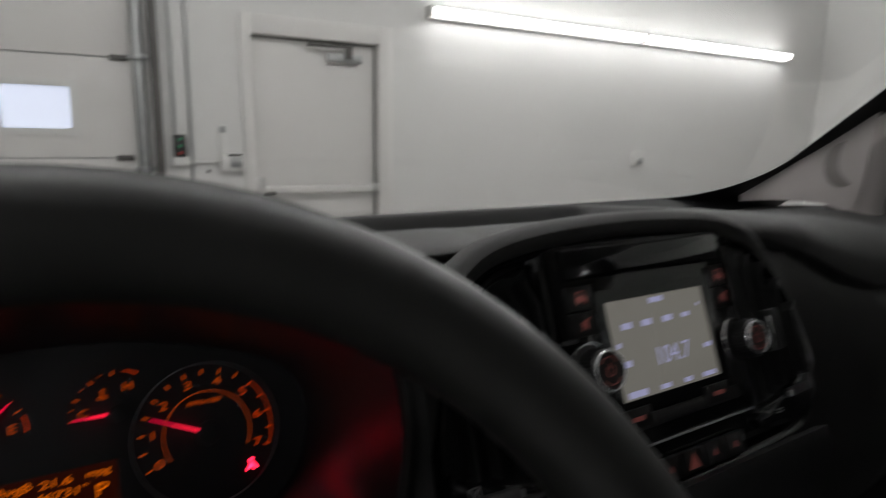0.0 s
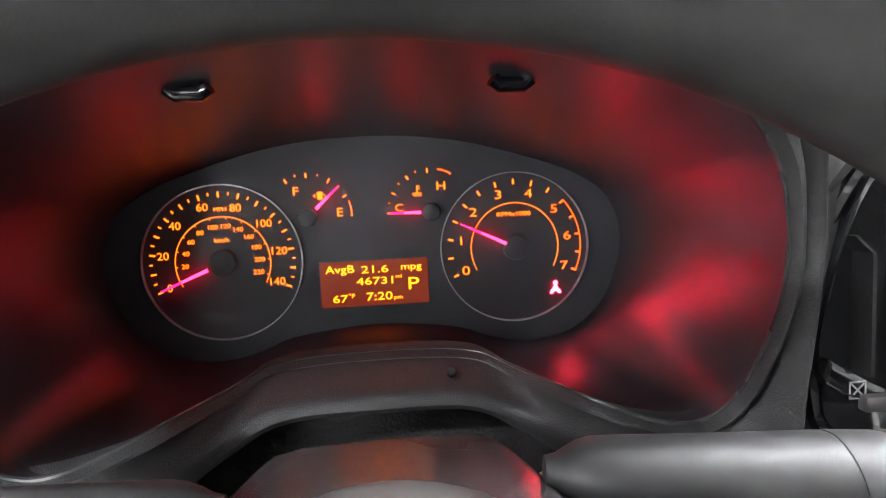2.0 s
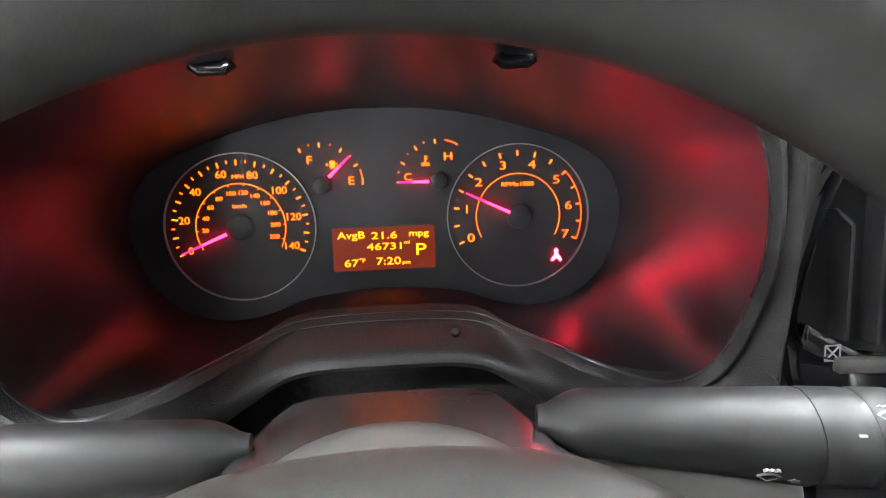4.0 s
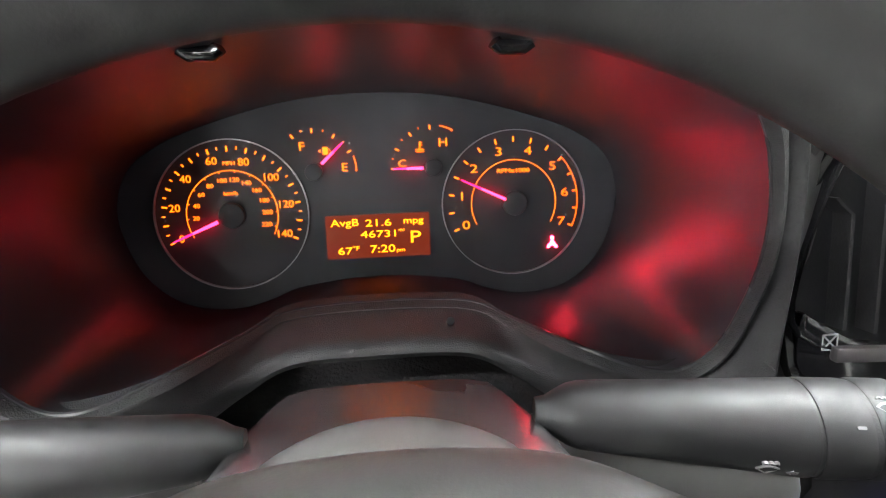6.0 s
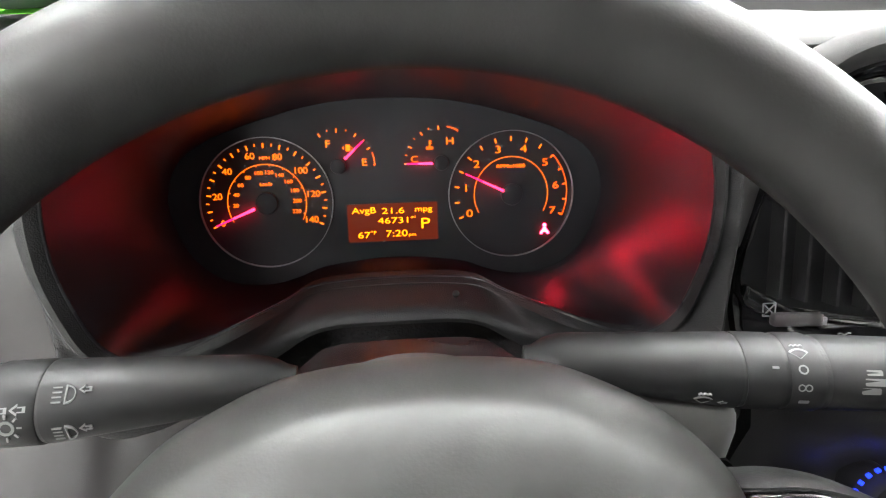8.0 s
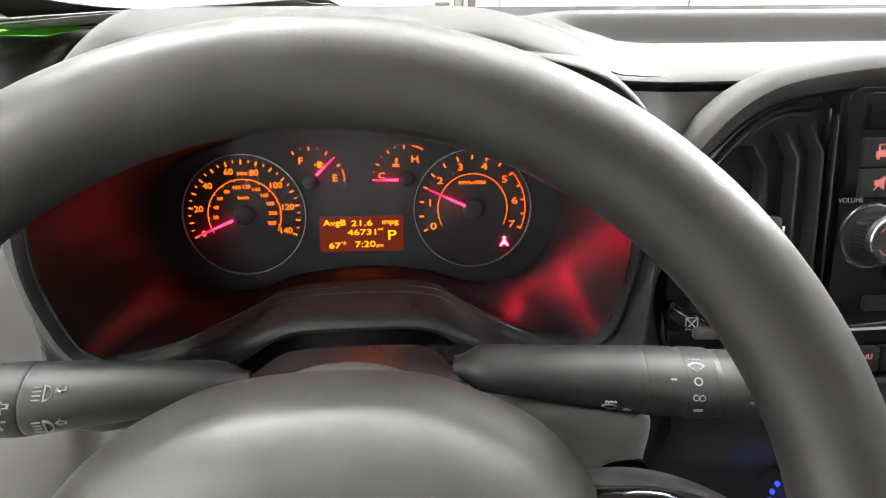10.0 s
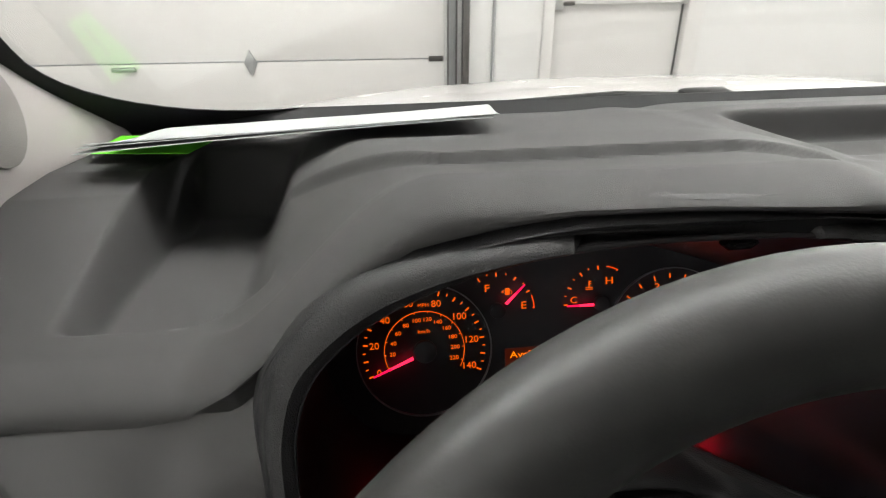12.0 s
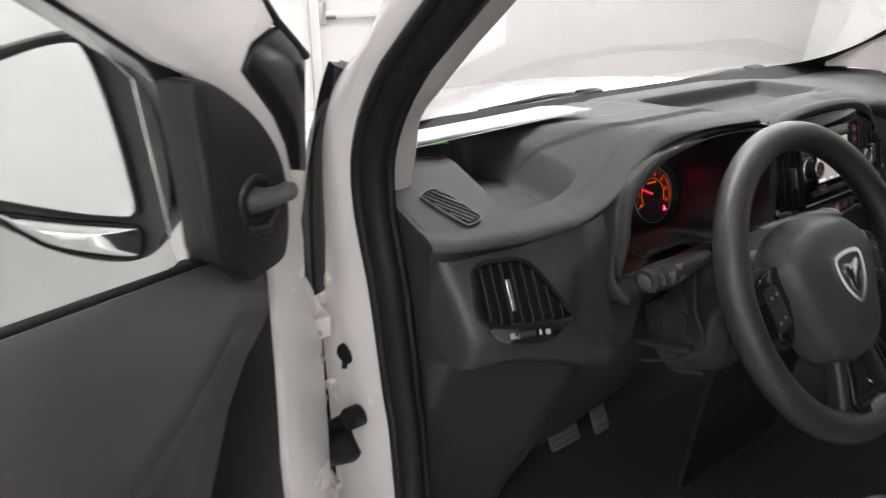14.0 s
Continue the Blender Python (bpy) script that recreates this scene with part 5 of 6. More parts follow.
def centre_vent(sx):
    """A slatted vent beside the radio; sx is -1 on the driver's side."""
    fl = SM @ Matrix.Diagonal((-sx, 1, 1, 1)) if sx > 0 else SM
    v = thing("air_vent", "black slatted air vent in the centre stack", "air vent", fl @ Vector((-0.145, -0.02, 0)))
    o = rounded([(-0.184, -0.078), (-0.150, -0.087), (-0.106, -0.094), (-0.102, -0.088), (-0.102, 0.030), (-0.108, 0.036), (-0.130, 0.033), (-0.152, 0.016), (-0.170, -0.008), (-0.184, -0.048)], 4)
    part("frame", sweep([fl @ Vector((*p, 0.002)) for p in grow(o, 0.0045)], ring(8, 0.0020, 0.0050), closed=True, up=SU), M_GLOSS, v)
    # near-black plate stands in for the vent's shaded depth
    part("well", prism(o, fl, -0.002, 0.0012), M_RUBBER, v)
    for x in (-0.171, -0.156, -0.1375, -0.119, -0.1045):
        ys = [ay + (by - ay) * (x - ax) / (bx - ax) for (ax, ay), (bx, by) in zip(o, o[1:] + o[:1]) if (ax - x) * (bx - x) < 0]
        lo, hi = min(ys) + 0.006, max(ys) - 0.008
        n = 16
        fin = [[fl @ Vector((x - w - 0.0080 * sstep(0.86, 1.0, j / n), lo + (hi - lo) * j / n, h)) for j in range(n + 1)] for w, h in ((0.0013, 0.001), (0.0009, 0.0120), (-0.0009, 0.0120), (-0.0013, 0.001))]
        bm = bmesh.new()
        vs = [[bm.verts.new(q) for q in col] for col in fin]
        for c in range(4):
            for j in range(n):
                bm.faces.new((vs[c][j], vs[c][j + 1], vs[(c + 1) % 4][j + 1], vs[(c + 1) % 4][j]))
        bm.faces.new([vs[c][0] for c in range(4)])
        bm.faces.new([vs[c][n] for c in range(4)])
        part("slat", bm, M_DARK, v)
    part("side_bar", box((-0.097, -0.028, 0.006), (0.0025, 0.130, 0.010), 0.0008, fl), M_GLOSS, v)
    tb_ = part("tab", box((-0.135, -0.037, 0.012), (0.016, 0.034, 0.008), 0.002, fl), M_DARK, v)
    part("tab_edge", box((-0.1275, -0.039, 0.0155), (0.0022, 0.028, 0.003), 0.0008, fl), M_CHROME, tb_, "bright chrome tab edge")
    lb = part("control_bar", prism(rounded([(-0.187, -0.072), (-0.180, -0.074), (-0.150, -0.0895), (-0.104, -0.0975), (-0.104, -0.112), (-0.150, -0.114), (-0.178, -0.104), (-0.188, -0.094)], 4), fl, 0.0, 0.006, 0.001), M_GLOSS, v)
    mk = fl @ Matrix.Translation((-0.1730, -0.0848, 0.0062))
    part("symbol", merge(band(rrect(0.0078, 0.0078, 0.0004), rrect(0.0066, 0.0066, 0.0004), mk, 0, 0.0003), box((0, 0, 0.00015), (0.0082, 0.0007, 0.0003), 0, mk @ Matrix.Rotation(0.785, 4, "Z")), box((0, 0, 0.00015), (0.0082, 0.0007, 0.0003), 0, mk @ Matrix.Rotation(-0.785, 4, "Z"))), M_MARK, lb)
    tw = part("thumb_wheel", box((-0.153, -0.0985, 0.008), (0.030, 0.0075, 0.006), 0.002, fl @ Matrix.Rotation(-0.05, 4, "Z")), M_DOORTRIM, lb, "grey thumb wheel")
    part("wheel_mark", box((-0.1385, -0.0985, 0.0100), (0.002, 0.004, 0.003), 0, fl @ Matrix.Rotation(-0.05, 4, "Z")), M_MARK, tw)
    for k in range(2):
        part("symbol", sweep([fl @ Vector((-0.131 + 0.0011 * j, -0.1015 - 0.0022 * k + 0.0005 * math.sin(1.3 * j), 0.0064)) for j in range(8)], ring(4, 0.0005)), M_MARK, lb)


centre_vent(-1)
centre_vent(1)

# climate knob low on the console, with a ring of blue lights
KC = Vector((0.275, -0.204, 1.129))
ck = thing("climate_knob", "dark climate control knob ringed by small blue lights", "control knob", KC)
km = frame_of(KC, (0, -0.94, 0.34))
part("knob_body", prism(ring(28, 0.0145), km, -0.02, 0.012, 0.003), M_DARK, ck)
for i in range(20):
    a = 2 * math.pi * i / 20
    part("lamp_dot", box((0.019, 0, 0.003), (0.0018, 0.0026, 0.002), 0, km @ Matrix.Rotation(a, 4, "Z")), M_BLUE, ck)

# ---- papers on the dash ----
PR, PL = Vector((-0.038, 0.044, 1.3805)), Vector((-0.326, 0.093, 1.352))
PBR, PBL = Vector((-0.022, 0.190, 1.3485)), Vector((-0.296, 0.212, 1.3280))
px = (PR - PL).normalized()
pap = thing("paper_stack", "folded white papers lying across the dash tray", "papers", (PR + PL) / 2)
for k in range(3):
    off = Vector((0.003 * k, 0.004 * k, 0.0014 * k + 0.0005))
    sheet = []
    for i in range(21):
        s = i / 20
        row = []
        for j in range(13):
            t = j / 12 * (1 - 0.03 * k)
            p = PL.lerp(PR, s).lerp(PBL.lerp(PBR, s), t) + off
            p.z += 0.0016 * math.sin(3.1 * s + 1.2 * k) * (0.4 + 0.6 * t) + 0.0014 * math.sin(7 * t + 2 * s + k) 
            p.z = max(p.z, pad_height(p.x, p.y) + 0.0015 + 0.0012 * k)
            row.append(p)
        sheet.append(row)
    part("sheet", thick(loft(sheet, closed=False), 0.0004), M_PAPER, pap)
tg = thing("green_tag", "fluorescent green paper tag with a black pen mark under the papers", "paper tag", PL)
TG = [Vector((-0.336, 0.138, 1.3385)), Vector((-0.255, 0.117, 1.3420)), Vector((-0.240, 0.171, 1.3380)), Vector((-0.328, 0.192, 1.3355))]
part("tag_sheet", thick(loft([[TG[0].lerp(TG[1], q) for q in (0, 0.25, 0.5, 0.75, 1)], [TG[0].lerp(TG[3], 0.5).lerp(TG[1].lerp(TG[2], 0.5), q) for q in (0, 0.25, 0.5, 0.75, 1)], [TG[3].lerp(TG[2], q) for q in (0, 0.25, 0.5, 0.75, 1)]], closed=False), 0.0004), M_GREEN, tg)
tm = frame_of(TG[0].lerp(TG[3], 0.5) + Vector((0.012, 0, 0.0008)), (-0.05, 0.25, 1), px)
part("pen_mark", merge(box((0, 0.002, 0.0004), (0.0014, 0.055, 0.0002), 0, tm), box((0.003, 0.010, 0.0004), (0.009, 0.0014, 0.0002), 0, tm)), M_BTN, tg)

# ---- windscreen, pillars, bonnet ----


def glass_at(s, t, inset=0.0):
    """A point of the windscreen: s from 0 at the driver's pillar to 1, t from 0 at the base to 1 at the roof."""
    x0 = -0.437 + 1.598 * s
    b = Vector((x0, pad_back(min(max(x0, -0.415), 1.139)) + 0.018, 1.318))
    tp = Vector((MID + (x0 - MID) * 0.84, -0.44 - 0.10 * ((x0 - MID) / 0.73) ** 2, 1.93))
    p = b.lerp(tp, t)
    n = Vector((0, 0.66, 0.75))
    return p + n * (0.03 * math.sin(math.pi * t) - inset)


ws = thing("windscreen", "clear windscreen glass with a black dotted border", "windscreen", (MID, 0.33, 1.32))
gl = part("glass", thick(loft([[glass_at(i / 30, j / 16) for i in range(31)] for j in range(17)], closed=False), 0.004), M_GLASS, ws)
gl.visible_shadow = False
o_ = rrect(1.0, 1.0, 0.002, 12)
i_ = rrect(0.924, 0.900, 0.12, 12)
i_ = [(x - 0.022 * (x > 0.3), y - 0.016) for x, y in i_]
part("border", thick(loft([[glass_at(x + 0.5, y + 0.5, 0.006) for x, y in o_], [glass_at(x + 0.5, y + 0.5, 0.006) for x, y in [((a[0] + b[0]) / 2, (a[1] + b[1]) / 2) for a, b in zip(o_, i_)]], [glass_at(x + 0.5, y + 0.5, 0.006) for x, y in i_]]), 0.001), M_RUBBER, ws, "black border band")


def mirror_x(p, flip):
    return Vector((2 * MID - 0.020 - p[0], p[1], p[2] + 0.012)) if flip else Vector(p)


PIN = [(-0.361, 0.070, 1.307), (-0.359, 0.062, 1.342), (-0.355, 0.046, 1.410), (-0.357, 0.000, 1.454), (-0.354, -0.040, 1.492), (-0.349, -0.089, 1.538), (-0.331, -0.296, 1.722), (-0.309, -0.476, 1.887)]
PSE = [(-0.414, 0.034, 1.302), (-0.412, 0.028, 1.347), (-0.408, 0.008, 1.422), (-0.406, -0.026, 1.464), (-0.405, -0.054, 1.498), (-0.402, -0.094, 1.540), (-0.389, -0.306, 1.722), (-0.371, -0.476, 1.872)]
for flip in (False, True):
    pl = thing("pillar_trim", "beige grey plastic windscreen pillar trim with a speaker grille", "pillar trim", mirror_x((-0.38, 0.05, 1.30), flip), group="pillar trims")
    a_, b_ = spline(PIN, 6), spline(PSE, 6)
    loops = []
    for k, (p, q) in enumerate(zip(a_, b_)):
        flare = max(0.0, 1 - k / 12.0)
        out = Vector((0.55, -0.83, 0.0))
        sec = []
        for j in range(11):
            t = j / 10
            sec.append(mirror_x(q.lerp(p, t) + out * (0.016 + 0.010 * flare) * math.sin(math.pi * t) ** 0.8, flip))
        sec += [mirror_x(p + Vector((-0.01, 0.03, 0.012)), flip), mirror_x(q + Vector((0.005, 0.03, 0.012)), flip)]
        loops.append(sec)
    part("cover", loft(loops, True, True, True), M_TRIM, pl)
    # the cover runs forward along the foot of the glass
    fore = [spline([mirror_x(q, flip) for q in row], 5) for row in (
        [(-0.3610, 0.054, 1.306), (-0.3580, 0.042, 1.362), (-0.3570, 0.038, 1.412), (-0.3620, 0.034, 1.452), (-0.3780, 0.046, 1.484)],
        [(-0.3550, 0.094, 1.324), (-0.3555, 0.094, 1.347), (-0.3580, 0.096, 1.380), (-0.3640, 0.101, 1.410), (-0.3760, 0.106, 1.434)],
        [(-0.3450, 0.164, 1.324), (-0.3460, 0.164, 1.337), (-0.3500, 0.164, 1.356), (-0.3570, 0.162, 1.375), (-0.3700, 0.159, 1.390)],
        [(-0.3300, 0.222, 1.317), (-0.3310, 0.223, 1.322), (-0.3320, 0.224, 1.327), (-0.3360, 0.224, 1.332), (-0.3420, 0.222, 1.336)])]
    fine = [spline([f[k] for f in fore], 6) for k in range(len(fore[0]))]
    part("fore_cover", thick(loft(fine, closed=False), 0.003), M_TRIM, pl)
    side = -1 if flip else 1
    gm = frame_of(mirror_x((-0.3575, 0.074, 1.388), flip), (0.95 * side, -0.12, 0.12), (0.12, 0.95 * side, 0))
    part("speaker_grille", prism(ring(26, 0.028, 0.036), gm, -0.012, 0.0012, 0.0006), M_GRILLE, pl, "oval perforated speaker grille")

# roof and cabin shell behind the camera
shell = thing("cabin_shell", "pale headliner and dark rear wall of the van cab", "vehicle cabin", (MID, -1.0, 0.5))
part("headliner", thick(loft([[(MID + (x - MID), y, z - 0.06 * ((x - MID) / 0.70) ** 4) for x in np.linspace(-0.36, 1.085, 20)] for y, z in ((-0.46, 1.905), (-0.60, 1.95), (-1.0, 1.97), (-1.6, 1.97))], closed=False), 0.03), M_LINER, shell)
part("bulkhead", box((MID, -1.62, 1.25), (1.45, 0.04, 1.45)), M_DARK, shell)
part("cab_floor", box((MID, -0.55, 0.46), (1.46, 2.1, 0.06)), M_CARPET, shell)
part("toe_board", thick(loft([[(-0.40, 0.46, 0.5), (1.12, 0.46, 0.5)], [(-0.40, 0.52, 0.75), (1.12, 0.52, 0.75)], [(-0.40, 0.40, 1.2), (1.12, 0.40, 1.2)]], closed=False), 0.02), M_CARPET, shell)
part("passenger_side", merge(box((1.185, -0.75, 0.92), (0.06, 1.7, 0.95), 0.02), box((1.155, -1.35, 1.65), (0.06, 0.5, 0.62), 0.02)), M_DARK, shell)
part("rear_post", box((-0.43, -1.38, 1.2), (0.08, 0.45, 1.5), 0.02), M_TRIM, shell)
pg = part("passenger_glass", box((1.165, -0.55, 1.64), (0.005, 1.1, 0.52)), M_TINT, shell)
pg.visible_shadow = False

bon = thing("bonnet", "glossy white van bonnet beyond the windscreen", "car bonnet", (MID, 0.8, 1.1))
part("skin", thick(loft([[(x, y - 0.18 * ((x - MID) / 0.8) ** 2, z - 0.035 * ((x - MID) / 0.8) ** 4) for x in np.linspace(MID - 0.86, MID + 0.86, 48)] for y, z in ((0.46, 1.262), (0.50, 1.268), (0.65, 1.255), (0.85, 1.225), (1.05, 1.175), (1.18, 1.12), (1.24, 1.04), (1.26, 0.8))], closed=False), 0.004), M_WHITE, bon)
cw = thing("wiper_cowl", "black plastic cowl panel at the foot of the windscreen", "cowl", (MID, 0.40, 1.28))
part("grille_panel", thick(loft([[(x, pad_back(min(max(x, -0.41), 1.13)) + dy, z) for x in np.linspace(-0.43, 1.15, 40)] for dy, z in ((0.025, 1.300), (0.06, 1.292), (0.10, 1.285), (0.135, 1.270))], closed=False), 0.004), M_RUBBER, cw)
for x0, x1, hx in ((-0.30, 0.31, 0.284), (0.36, 1.0, 0.93)):
    wp = thing("wiper", "black windscreen wiper arm and blade at rest", "wiper", (hx, 0.38, 1.31), group="wipers")
    pth = [Vector((x, pad_back(min(max(x, -0.41), 1.04)) + 0.030 - 0.006 * math.sin((x - x0) / (x1 - x0) * math.pi), 1.301 + 0.004 * math.sin((x - x0) / (x1 - x0) * math.pi))) for x in np.linspace(x0, x1, 12)]
    part("blade", sweep(pth, rrect(0.012, 0.010, 0.003)), M_RUBBER, wp)
    part("arm", sweep([Vector((hx, 0.385, 1.300)), Vector((hx - 0.10, 0.372, 1.309)), Vector((hx - 0.30, 0.358, 1.306))], rrect(0.020, 0.010, 0.003), scales=[1.2, 1.0, 0.6]), M_RUBBER, wp)
    part("pivot_cap", box((hx + 0.012, 0.366, 1.306), (0.066, 0.034, 0.020), 0.008), M_RUBBER, wp)

# ---- door opening and open door ----
body = thing("door_jamb", "white painted steel door jamb with a black rubber seal", "door frame", (-0.45, 0.05, 0.5))
SEALO = [(-0.460, -0.088, 1.530), (-0.460, -0.042, 1.489), (-0.460, -0.004, 1.440), (-0.460, 0.021, 1.385), (-0.460, 0.022, 1.333), (-0.459, 0.014, 1.290), (-0.458, -0.006, 1.230), (-0.457, -0.022, 1.155), (-0.455, -0.036, 1.070), (-0.452, -0.050, 0.980), (-0.448, -0.085, 0.62)]
JOUT = [(-0.462, -0.040, 1.530), (-0.462, 0.010, 1.492), (-0.462, 0.060, 1.455), (-0.463, 0.108, 1.420), (-0.464, 0.130, 1.365), (-0.465, 0.140, 1.310), (-0.466, 0.143, 1.235), (-0.466, 0.136, 1.160), (-0.466, 0.134, 1.070), (-0.465, 0.130, 0.980), (-0.462, 0.120, 0.62)]
UPS = [(-0.425, -0.47, 1.86), (-0.445, -0.28, 1.70)]
so_ = spline(UPS + SEALO, 6)
jo_ = spline([(-0.45, -0.43, 1.90), (-0.458, -0.225, 1.725)] + JOUT, 6)
loops = []
for p, q in zip(so_, jo_):
    sec = []
    for j in range(9):
        t = j / 8
        sec.append(p.lerp(q, t) + Vector((-0.010 * math.sin(math.pi * t), 0, 0)))
    sec += [q + Vector((0.03, 0.012, 0)), p + Vector((0.045, 0.01, 0))]
    loops.append(sec)
part("jamb_skin", loft(loops, True, True, True), M_WHITE, body)
sl = [p + Vector((0.021, -0.016, 0)) for p in so_]
part("seal", sweep(sl, ring(16, 0.023, 0.018), up=(1, 0, 0)), M_RUBBER, body, "thick black rubber door seal")
part("seal_lip", sweep([p + Vector((0.003, -0.012, 0)) for p in so_], ring(10, 0.007), up=(1, 0, 0)), M_RUBBER, body)
part("seal_lip", sweep([p + Vector((0.037, -0.030, 0)) for p in so_], ring(10, 0.006), up=(1, 0, 0)), M_RUBBER, body)
part("grommet", sweep([Vector((-0.466, 0.041, 1.094)), Vector((-0.473, 0.039, 1.094)), Vector((-0.475, 0.038, 1.094))], ring(20, 0.015), scales=[1, 1, 0.8], up=(0, 0, 1)), M_RUBBER, body, "black rubber plug")
part("grommet_stem", sweep([Vector((-0.473, 0.039, 1.082)), Vector((-0.475, 0.038, 1.072))], ring(10, 0.004)), M_RUBBER, body)
for z in (1.095, 0.72):
    hg = part("hinge", box((-0.478, 0.150, z), (0.05, 0.05, 0.055), 0.006), M_SEAM, body, "white painted steel hinge")
    part("hinge_bolt", sweep([Vector((-0.468, 0.10, z + 0.06)), Vector((-0.480, 0.098, z + 0.06))], ring(6, 0.008)), M_SEAM, hg)
part("hinge_bolt", sweep([Vector((-0.466, 0.080, 1.197)), Vector((-0.482, 0.076, 1.198))], ring(8, 0.009)), M_SEAM, body)
part("hinge_bolt", sweep([Vector((-0.466, 0.090, 1.008)), Vector((-0.482, 0.086, 1.008))], ring(8, 0.009)), M_SEAM, body)
ck_ = part("check_strap", sweep([Vector((-0.468, 0.015, 1.005)), Vector((-0.480, 0.05, 0.966)), Vector((-0.488, 0.10, 0.916)), Vector((-0.495, 0.14, 0.872))], rrect(0.022, 0.016, 0.005)), M_RUBBER, body, "black door check strap")
part("check_roller", sweep([Vector((-0.465, 0.012, 1.002)), Vector((-0.488, 0.004, 1.010))], ring(14, 0.016)), M_RUBBER, ck_)
part("cable_boot", sweep([Vector((-0.462, 0.034, 0.938)), Vector((-0.474, 0.044, 0.926)), Vector((-0.486, 0.064, 0.908)), Vector((-0.500, 0.084, 0.886)), Vector((-0.512, 0.104, 0.866))], ring(18, 0.027), scales=[0.9, 1.15, 1.12, 0.95, 0.85]), M_RUBBER, ck_)
gl_ = spline([(-0.459, 0.046, 1.486), (-0.474, 0.066, 1.440), (-0.490, 0.076, 1.385), (-0.503, 0.084, 1.28), (-0.512, 0.090, 1.178)], 5)
gr_ = spline([(-0.455, 0.047, 1.488), (-0.463, 0.074, 1.444), (-0.471, 0.092, 1.397), (-0.478, 0.090, 1.29), (-0.486, 0.084, 1.184)], 5)
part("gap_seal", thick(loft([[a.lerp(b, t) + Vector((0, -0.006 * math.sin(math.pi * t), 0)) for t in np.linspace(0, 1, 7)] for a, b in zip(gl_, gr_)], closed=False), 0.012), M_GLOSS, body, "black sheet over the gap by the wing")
part("hinge_bracket", box((-0.500, 0.070, 1.140), (0.030, 0.045, 0.034), 0.005), M_SEAM, body, "white painted hinge bracket")
part("hinge_bracket", box((-0.502, 0.080, 1.055), (0.020, 0.030, 0.14), 0.006), M_SEAM, body)
for z in (1.135, 1.09, 1.02):
    part("bolt_head", sweep([Vector((-0.502, 0.056, z)), Vector((-0.506, 0.046, z))], ring(6, 0.006)), M_GALV, body)
part("inner_wing", thick(loft([[(-0.462, 0.165, z), (-0.50, 0.20, z), (-0.52, 0.26, z)] for z in (1.42, 1.2, 0.9, 0.62)], closed=False), 0.004), M_SEAM, body, "sealed white inner wing steel")
wing = thing("front_wing", "white painted van front wing", "car wing", (-0.52, 0.6, 0.6))
part("wing_skin", thick(loft([[(x, y, z - (z - 0.6) * 0.3 * (y - 0.25) ** 1.5) for y in (0.25, 0.5, 0.8, 1.15)] for x, z in ((-0.47, 1.265), (-0.515, 1.22), (-0.53, 1.1), (-0.53, 0.6))], closed=False), 0.004), M_WHITE, wing)

# the door swings out about its front edge
TH = radians(55)
DH = Vector((-0.475, 0.075, 0))
dd, dn = Vector((-math.sin(TH), -math.cos(TH), 0)), Vector((math.cos(TH), -math.sin(TH), 0))
DX = Matrix(((dd.x, 0, dn.x, DH.x), (dd.y, 0, dn.y, DH.y), (0, 1, 0, 0), (0, 0, 0, 1)))   # x along the door, y up, z inwards
door = thing("driver_door", "open white van door with dark grey inner trim and a clear window", "car door", DX @ Vector((0.4, 0.62, 0)))


def dprism(pts, q0, q1, bev=0.0):
    return prism(pts, DX, q0, q1, bev)


part("door_shell", dprism([(0.212, 1.508), (0.24, 1.523), (0.29, 1.560), (0.45, 1.672), (0.62, 1.74), (0.62, 1.80), (0.42, 1.768), (0.24, 1.662), (0.10, 1.562), (0.083, 1.533), (0.125, 1.519), (0.142, 1.499), (0.124, 1.476), (0.102, 1.448), (0.086, 1.414), (0.081, 1.385), (0.070, 1.340), (0.067, 1.290), (0.072, 1.230), (0.052, 1.150), (0.046, 1.0), (0.055, 0.62), (0.15, 0.62), (0.145, 1.0), (0.135, 1.20), (0.130, 1.30), (0.124, 1.345), (0.122, 1.385), (0.129, 1.415), (0.144, 1.442), (0.163, 1.466), (0.189, 1.489)], -0.05, 0.016, 0.006), M_WHITE, door)
part("hinge_plate", dprism([(0.040, 1.375), (0.080, 1.385), (0.072, 1.300), (0.040, 1.290)], -0.048, -0.010, 0.004), M_SEAM, door, "white painted hinge plate")
part("plug", dprism([(0.060 + 0.009 * math.cos(a), 1.338 + 0.009 * math.sin(a)) for a in np.linspace(0, 6.0, 14)], -0.011, -0.007), M_RUBBER, door, "small black rubber plug")
part("hinge_arm", merge(dprism(rounded([(0.070, 1.235), (0.035, 1.21), (0.020, 1.15), (0.018, 1.08), (0.030, 1.03), (0.07, 1.02)], 3), -0.045, -0.002, 0.008), dprism(rounded([(0.070, 1.00), (0.030, 0.985), (0.025, 0.93), (0.035, 0.88), (0.07, 0.87)], 3), -0.045, -0.004, 0.008)), M_SEAM, door, "white painted steel door hinge")
part("door_skin", dprism([(0.0, 0.60), (0.95, 0.60), (1.0, 1.0), (0.98, 1.33), (0.45, 1.275), (0.20, 1.245), (0.03, 1.275), (0.0, 1.0)], -0.10, -0.056, 0.01), M_WHITE, door)
part("corner_cover", dprism([(0.142, 1.499), (0.125, 1.518), (0.083, 1.531), (0.058, 1.512), (0.040, 1.494), (0.045, 1.465), (0.050, 1.428), (0.055, 1.372), (0.0815, 1.382), (0.086, 1.414), (0.102, 1.448), (0.124, 1.476)], -0.046, 0.0185, 0.004), M_CORNER, door, "glossy black plastic corner cover")
